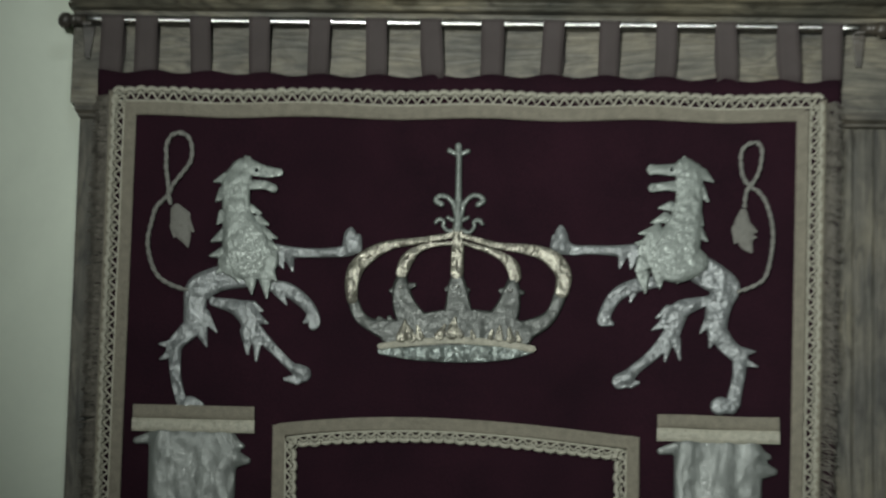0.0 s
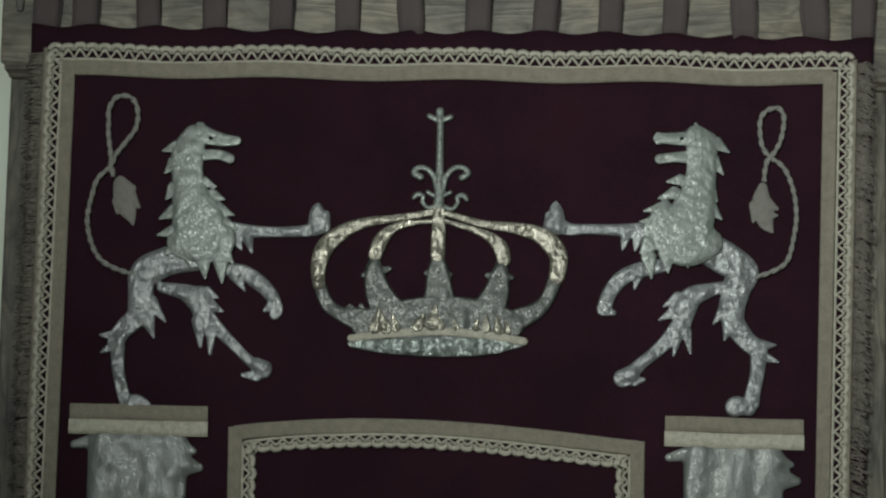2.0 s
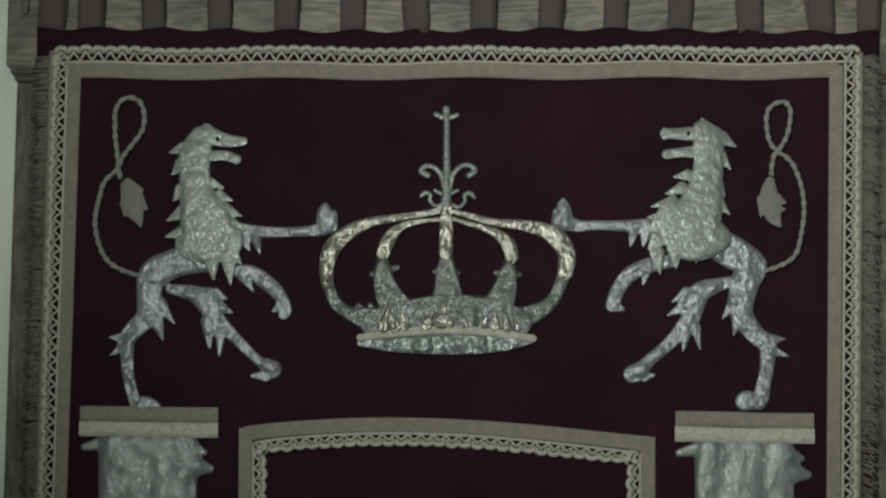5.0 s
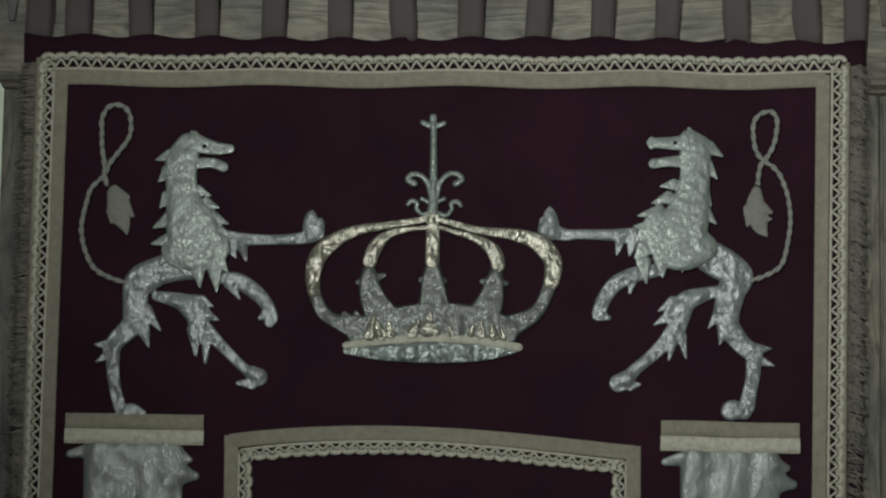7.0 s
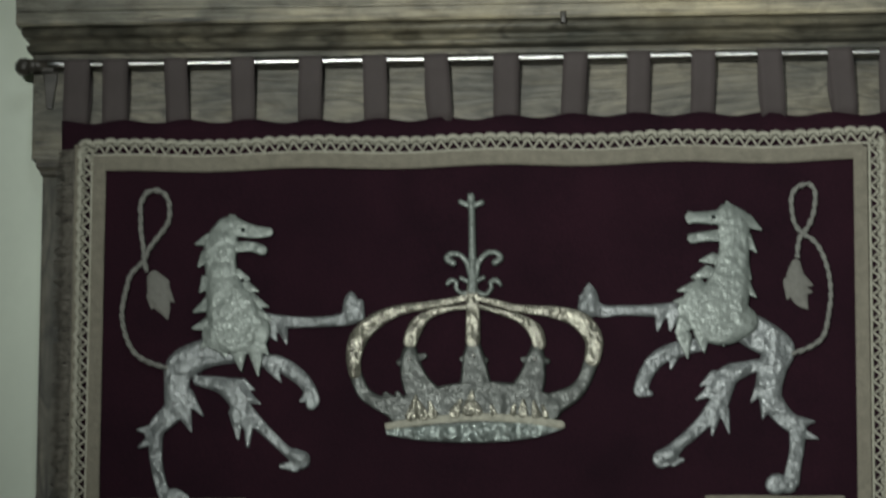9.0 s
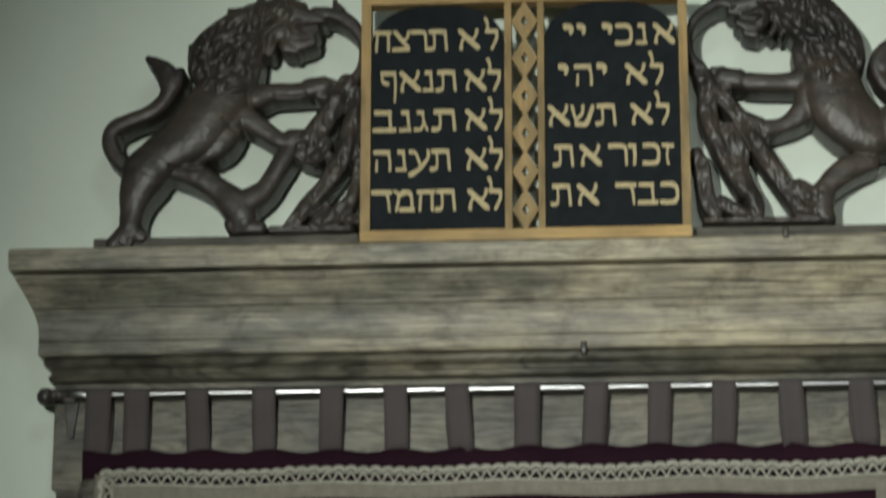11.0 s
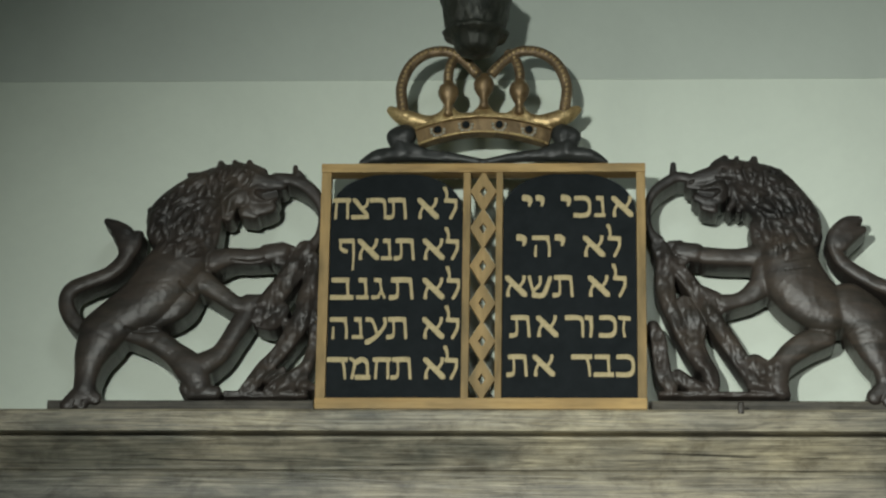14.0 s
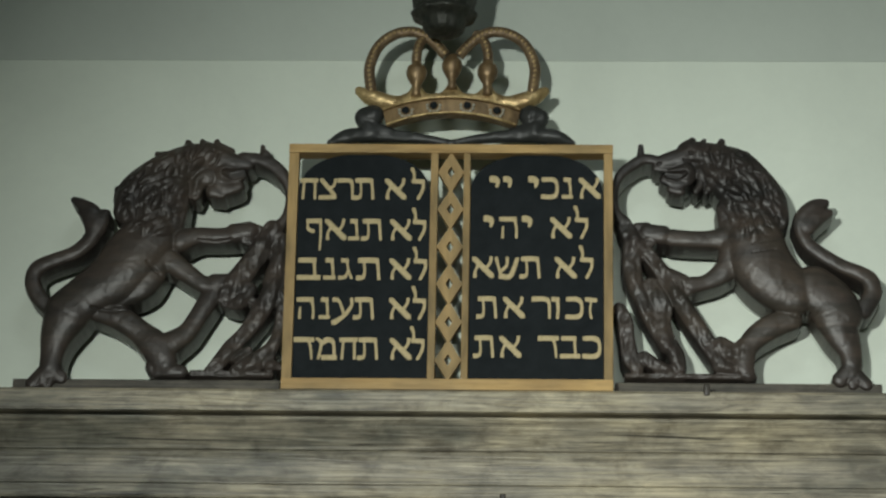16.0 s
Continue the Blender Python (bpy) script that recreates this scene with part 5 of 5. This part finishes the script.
WL_HEAD = [
    [(-0.3857, 2.7794, 0.0263), (-0.3571, 2.7739, 0.0189), (-0.3328, 2.7707, 0.0137), (-0.3200, 2.7674, 0.0105)],
    [(-0.3719, 2.7997, 0.0095), (-0.3548, 2.7930, 0.0084)],
    [(-0.3793, 2.7526, 0.0126), (-0.3753, 2.7325, 0.0126), (-0.3579, 2.7192, 0.0126), (-0.3372, 2.7248, 0.0105)],
    [(-0.3850, 2.7146, 0.0126), (-0.3680, 2.7091, 0.0094)],
    [(-0.3968, 2.7436, 0.0210)],
    [(-0.3635, 2.7504, 0.0231), (-0.3423, 2.7460, 0.0168)],
]
WL_BRANCH = [
    [(-0.3311, 2.7819, 0.0105), (-0.3047, 2.7786, 0.0116), (-0.2834, 2.7709, 0.0126), (-0.2618, 2.7542, 0.0126), (-0.2462, 2.7286, 0.0094), (-0.2421, 2.7019, 0.0073), (-0.2462, 2.6687, 0.0083), (-0.2609, 2.6443, 0.0115)],
    [(-0.2934, 2.7854, 0.0074), (-0.2952, 2.8034, 0.0042)],
    [(-0.2894, 2.7888, 0.0084), (-0.2797, 2.7832, 0.0042)],
]
WL_TAIL = [
    [(-0.6750, 2.4858, 0.0145), (-0.6996, 2.5128, 0.0156), (-0.7088, 2.5410, 0.0146), (-0.6998, 2.5641, 0.0146), (-0.6715, 2.5785, 0.0136), (-0.6359, 2.5929, 0.0136), (-0.6110, 2.6139, 0.0146), (-0.5998, 2.6360, 0.0157)],
    [(-0.5990, 2.6405, 0.0188), (-0.6068, 2.6670, 0.0199), (-0.6237, 2.6858, 0.0126), (-0.6412, 2.6968, 0.0063)],
    [(-0.5954, 2.6504, 0.0209), (-0.5858, 2.6660, 0.0126), (-0.5778, 2.6726, 0.0052)],
    [(-0.6173, 2.6669, 0.0094), (-0.6292, 2.6724, 0.0042)],
]
WL_TORSO = [
    [(-0.4998, 2.6233, 0.0522), (-0.5259, 2.5847, 0.0562), (-0.5550, 2.5463, 0.0519), (-0.5950, 2.5188, 0.0436), (-0.6346, 2.4860, 0.0415)],
    [(-0.4843, 2.5849, 0.0312), (-0.5025, 2.5357, 0.0291), (-0.5426, 2.5082, 0.0207)],
]
WL_HINDLEG = [
    [(-0.6393, 2.4784, 0.0435), (-0.6564, 2.4373, 0.0310), (-0.6627, 2.4050, 0.0227), (-0.6651, 2.3782, 0.0206)],
    [(-0.6636, 2.3707, 0.0196), (-0.6791, 2.3557, 0.0175), (-0.6968, 2.3428, 0.0123)],
    [(-0.6579, 2.3622, 0.0175), (-0.6451, 2.3549, 0.0123)],
    [(-0.6668, 2.3558, 0.0175), (-0.6701, 2.3430, 0.0123)],
    [(-0.6413, 2.4427, 0.0124), (-0.6556, 2.4072, 0.0093), (-0.6603, 2.3836, 0.0062)],
]
WL_FORELEG = [
    [(-0.4411, 2.6181, 0.0229), (-0.4082, 2.6271, 0.0167), (-0.3717, 2.6272, 0.0156), (-0.3406, 2.6296, 0.0156)],
    [(-0.3407, 2.6329, 0.0187), (-0.3148, 2.6374, 0.0177)],
    [(-0.3152, 2.6462, 0.0094), (-0.2963, 2.6419, 0.0073)],
    [(-0.3224, 2.6187, 0.0094), (-0.3013, 2.6111, 0.0073)],
    [(-0.4761, 2.5883, 0.0250), (-0.4472, 2.5709, 0.0208), (-0.4203, 2.5514, 0.0176), (-0.3956, 2.5341, 0.0166), (-0.3706, 2.5310, 0.0186)],
    [(-0.3708, 2.5364, 0.0186), (-0.3524, 2.5419, 0.0124)],
    [(-0.3639, 2.5201, 0.0103), (-0.3492, 2.5148, 0.0072)],
]
WL_INNERLEG = [
    [(-0.5875, 2.4787, 0.0166), (-0.5434, 2.4671, 0.0227), (-0.5048, 2.4404, 0.0227), (-0.4745, 2.4126, 0.0288), (-0.4586, 2.3849, 0.0247)],
    [(-0.4661, 2.3689, 0.0144), (-0.4270, 2.3670, 0.0123)],
    [(-0.4807, 2.3741, 0.0123), (-0.4729, 2.3614, 0.0082)],
    [(-0.4581, 2.4149, 0.0247), (-0.4222, 2.4387, 0.0185), (-0.4029, 2.4679, 0.0175), (-0.3857, 2.4983, 0.0186), (-0.3722, 2.5201, 0.0166)],
]
WL_FOLIAGE = [
    [(-0.2712, 2.6409, 0.0177), (-0.2878, 2.6112, 0.0177), (-0.3121, 2.5694, 0.0207), (-0.3365, 2.5333, 0.0217), (-0.3531, 2.5104, 0.0165)],
    [(-0.2560, 2.6245, 0.0125), (-0.2592, 2.5697, 0.0155), (-0.2706, 2.5152, 0.0186), (-0.2908, 2.4762, 0.0175), (-0.3131, 2.4416, 0.0144), (-0.3377, 2.4135, 0.0154), (-0.3580, 2.3856, 0.0144), (-0.3758, 2.3684, 0.0092)],
    [(-0.2474, 2.5589, 0.0083), (-0.2482, 2.4937, 0.0103), (-0.2518, 2.4506, 0.0103), (-0.2647, 2.4129, 0.0133), (-0.2965, 2.3860, 0.0164), (-0.3266, 2.3698, 0.0123)],
    [(-0.2656, 2.3809, 0.0133), (-0.2470, 2.3757, 0.0061)],
    [(-0.3506, 2.4996, 0.0103), (-0.3278, 2.4987, 0.0145), (-0.3103, 2.5237, 0.0145)],
    [(-0.4063, 2.3640, 0.0062), (-0.2649, 2.3628, 0.0061)],
    [(-0.2918, 2.5805, 0.0104), (-0.2768, 2.5970, 0.0083)],
    [(-0.3138, 2.5085, 0.0093), (-0.2936, 2.4935, 0.0083)],
    [(-0.3316, 2.3911, 0.0072), (-0.3057, 2.4095, 0.0062)],
    [(-0.2889, 2.3754, 0.0082), (-0.2642, 2.3990, 0.0072)],
    [(-0.2797, 2.5369, 0.0072), (-0.2706, 2.5697, 0.0062)],
]
WL_DENTS = [
    [(-0.3613, 2.7493, 0.0073), (-0.3444, 2.7460, 0.0105), (-0.3278, 2.7505, 0.0073)],
    [(-0.3734, 2.7862, 0.0026), (-0.3789, 2.7682, 0.0026), (-0.3911, 2.7570, 0.0021)],
    [(-0.3852, 2.7907, 0.0042), (-0.3841, 2.7895, 0.0042)],
    [(-0.4971, 2.5706, 0.0021), (-0.4828, 2.5554, 0.0031), (-0.4721, 2.5489, 0.0021)],
    [(-0.5930, 2.4841, 0.0031), (-0.5564, 2.4778, 0.0031), (-0.5204, 2.4824, 0.0021)],
    [(-0.4057, 2.6183, 0.0021), (-0.3712, 2.6151, 0.0021), (-0.3474, 2.6197, 0.0021)],
    [(-0.6664, 2.3494, 0.0015), (-0.6698, 2.3387, 0.0015)],
    [(-0.6828, 2.3493, 0.0015), (-0.6862, 2.3386, 0.0015)],
]
WR_MANE = [
    [(0.5133, 2.7918, 0.0249), (0.5568, 2.7820, 0.0270), (0.5876, 2.7643, 0.0331), (0.6232, 2.7312, 0.0289), (0.6432, 2.6981, 0.0289), (0.6507, 2.6641, 0.0247)],
    [(0.5459, 2.7497, 0.0269), (0.5765, 2.7166, 0.0351), (0.6068, 2.6836, 0.0371), (0.6268, 2.6508, 0.0308)],
    [(0.5625, 2.6834, 0.0206), (0.5774, 2.6506, 0.0288), (0.6059, 2.6343, 0.0247)],
    [(0.5274, 2.7607, 0.0187), (0.5507, 2.7220, 0.0165)],
    [(0.5519, 2.8031, 0.0125), (0.5542, 2.8166, 0.0062)],
    [(0.5187, 2.8053, 0.0094), (0.5220, 2.8187, 0.0042)],
    [(0.5941, 2.7832, 0.0156), (0.6043, 2.7699, 0.0073)],
    [(0.4927, 2.8074, 0.0135), (0.5001, 2.8175, 0.0073)],
]
WR_HEAD = [
    [(0.5029, 2.7940, 0.0218), (0.4758, 2.7839, 0.0187), (0.4508, 2.7782, 0.0145), (0.4373, 2.7737, 0.0104)],
    [(0.4822, 2.8029, 0.0094), (0.5000, 2.8074, 0.0083)],
    [(0.4330, 2.7637, 0.0062), (0.4579, 2.7615, 0.0073), (0.4808, 2.7627, 0.0062)],
    [(0.4484, 2.7415, 0.0093), (0.4650, 2.7338, 0.0104), (0.4805, 2.7328, 0.0093), (0.4940, 2.7417, 0.0093), (0.5004, 2.7561, 0.0083)],
    [(0.4607, 2.7227, 0.0083), (0.4783, 2.7184, 0.0083)],
    [(0.5108, 2.7606, 0.0073), (0.5157, 2.7362, 0.0072), (0.5062, 2.7185, 0.0062)],
    [(0.5253, 2.7585, 0.0073), (0.5312, 2.7319, 0.0072), (0.5248, 2.7164, 0.0052)],
    [(0.4859, 2.7550, 0.0207), (0.4651, 2.7504, 0.0145)],
]
WR_BRANCH = [
    [(0.4342, 2.7793, 0.0094), (0.4113, 2.7814, 0.0104), (0.3905, 2.7702, 0.0104), (0.3707, 2.7534, 0.0093), (0.3592, 2.7311, 0.0073), (0.3571, 2.7046, 0.0062), (0.3611, 2.6770, 0.0072), (0.3755, 2.6573, 0.0114)],
    [(0.4051, 2.7847, 0.0073), (0.4052, 2.8060, 0.0052)],
]
WR_TORSO = [
    [(0.6109, 2.6234, 0.0534), (0.6204, 2.5831, 0.0573), (0.6472, 2.5465, 0.0531), (0.6774, 2.5250, 0.0469)],
    [(0.7162, 2.5317, 0.0428), (0.7462, 2.5082, 0.0427), (0.7637, 2.4826, 0.0406)],
]
WR_HINDLEG = [
    [(0.7506, 2.4868, 0.0406), (0.7647, 2.4463, 0.0314), (0.7779, 2.4144, 0.0222), (0.7812, 2.3880, 0.0192)],
    [(0.7768, 2.3742, 0.0181), (0.7602, 2.3604, 0.0151)],
    [(0.7847, 2.3700, 0.0161), (0.8063, 2.3512, 0.0111)],
    [(0.7804, 2.3616, 0.0131), (0.7821, 2.3500, 0.0091)],
    [(0.7526, 2.4462, 0.0101), (0.7678, 2.4123, 0.0081), (0.7762, 2.3911, 0.0061)],
    [(0.6741, 2.4713, 0.0203), (0.6383, 2.4583, 0.0233), (0.6084, 2.4367, 0.0213), (0.5918, 2.4153, 0.0182)],
    [(0.5919, 2.4185, 0.0203), (0.5883, 2.3867, 0.0192), (0.5960, 2.3677, 0.0131)],
]
WR_TAIL = [
    [(0.8046, 2.4914, 0.0183), (0.8228, 2.5216, 0.0163), (0.8185, 2.5474, 0.0163), (0.7986, 2.5624, 0.0143), (0.7684, 2.5753, 0.0133), (0.7332, 2.5968, 0.0133), (0.7082, 2.6184, 0.0123), (0.6965, 2.6435, 0.0123), (0.6991, 2.6643, 0.0164), (0.7202, 2.6875, 0.0154), (0.7410, 2.6964, 0.0082)],
    [(0.7090, 2.6512, 0.0164), (0.7258, 2.6666, 0.0154), (0.7487, 2.6777, 0.0072)],
]
WR_FORELEG = [
    [(0.5648, 2.6286, 0.0247), (0.5339, 2.6252, 0.0175), (0.4979, 2.6250, 0.0165), (0.4619, 2.6281, 0.0165)],
    [(0.4434, 2.6335, 0.0185), (0.4167, 2.6388, 0.0155)],
    [(0.4157, 2.6498, 0.0082), (0.3982, 2.6497, 0.0072)],
    [(0.4227, 2.6192, 0.0093), (0.4062, 2.6103, 0.0072)],
    [(0.5767, 2.6068, 0.0308), (0.5660, 2.5763, 0.0246), (0.5431, 2.5534, 0.0184), (0.5184, 2.5414, 0.0143), (0.4969, 2.5370, 0.0164)],
    [(0.4765, 2.5412, 0.0184), (0.4531, 2.5551, 0.0154)],
    [(0.4712, 2.5260, 0.0082), (0.4609, 2.5195, 0.0061)],
    [(0.4886, 2.5229, 0.0082), (0.4813, 2.5153, 0.0061)],
]
WR_FOLIAGE = [
    [(0.3776, 2.6474, 0.0144), (0.3898, 2.6190, 0.0175), (0.3876, 2.5754, 0.0175), (0.3956, 2.5353, 0.0154), (0.4147, 2.4869, 0.0143), (0.4348, 2.4442, 0.0132), (0.4498, 2.4176, 0.0122)],
    [(0.4001, 2.6169, 0.0144), (0.4307, 2.5789, 0.0133), (0.4590, 2.5357, 0.0153), (0.4831, 2.4927, 0.0163), (0.5091, 2.4500, 0.0163), (0.5330, 2.4107, 0.0152), (0.5458, 2.3864, 0.0132)],
    [(0.4222, 2.5355, 0.0154), (0.4424, 2.4978, 0.0174), (0.4451, 2.4603, 0.0132), (0.4550, 2.4283, 0.0132), (0.4670, 2.4018, 0.0152), (0.4728, 2.3806, 0.0122)],
    [(0.3647, 2.4920, 0.0112), (0.3748, 2.4673, 0.0143), (0.3788, 2.4331, 0.0142), (0.3847, 2.3991, 0.0152), (0.3968, 2.3780, 0.0122)],
    [(0.4091, 2.3993, 0.0122), (0.4344, 2.3824, 0.0122), (0.4596, 2.3720, 0.0101)],
    [(0.5473, 2.4214, 0.0183), (0.5654, 2.4109, 0.0182), (0.5817, 2.4153, 0.0142)],
    [(0.5427, 2.3832, 0.0121), (0.5710, 2.3791, 0.0121)],
    [(0.3785, 2.3651, 0.0051), (0.6061, 2.3635, 0.0050)],
    [(0.3998, 2.5624, 0.0072), (0.3894, 2.5407, 0.0061), (0.3975, 2.5083, 0.0061)],
    [(0.4302, 2.5139, 0.0082), (0.4453, 2.4871, 0.0071)],
    [(0.3687, 2.4545, 0.0061), (0.3807, 2.4118, 0.0071)],
]
WR_DENTS = [
    [(0.4547, 2.7493, 0.0062), (0.4734, 2.7472, 0.0083), (0.4859, 2.7516, 0.0052)],
    [(0.4967, 2.7918, 0.0042), (0.4977, 2.7907, 0.0042)],
    [(0.6742, 2.4778, 0.0020), (0.6995, 2.4726, 0.0030), (0.7201, 2.4834, 0.0020)],
    [(0.6054, 2.6070, 0.0015), (0.6415, 2.6159, 0.0021), (0.6622, 2.6236, 0.0015)],
    [(0.6052, 2.5907, 0.0015), (0.6463, 2.5985, 0.0020)],
    [(0.4404, 2.7715, 0.0031), (0.4362, 2.7692, 0.0031)],
    [(0.4841, 2.7772, 0.0021), (0.5099, 2.7718, 0.0021)],
    [(0.7723, 2.3594, 0.0015), (0.7690, 2.3499, 0.0015)],
    [(0.7924, 2.3574, 0.0015), (0.7951, 2.3490, 0.0015)],
    [(0.4662, 2.5325, 0.0015), (0.4611, 2.5432, 0.0015)],
    [(0.4835, 2.5282, 0.0015), (0.4795, 2.5412, 0.0015)],
]
for n in (0, 1):
    if n == 0:
        locks, leaves, dents = WL_MANE, WL_FOLIAGE, WL_DENTS
        rest = WL_TORSO + WL_HEAD + WL_BRANCH + WL_TAIL + WL_HINDLEG + WL_FORELEG + WL_INNERLEG
    else:
        locks, leaves, dents = WR_MANE, WR_FOLIAGE, WR_DENTS
        rest = WR_TORSO + WR_HEAD + WR_BRANCH + WR_TAIL + WR_HINDLEG + WR_FORELEG
    count = len(locks)
    form = relief(locks + leaves + rest, 0.0018, 0.030, 0.52, 0.062, back=0.0, crumple=0.0006, crumple_scale=0.05, ridge=0.0062, ridged=set(range(count)), seed=90 + n, fillet=0.005, lumps=0.0004, gnarls=0.0045, gnarled=set(range(count, count + len(leaves))), dents=dents, flow=1.0 if n == 0 else -1.0)
    lion = part("carved_lion", form, M_DARK)
    tagged(lion, "dark stained carved wooden lion standing on the ark's cornice", "carved lion", "lions beside the tablets")
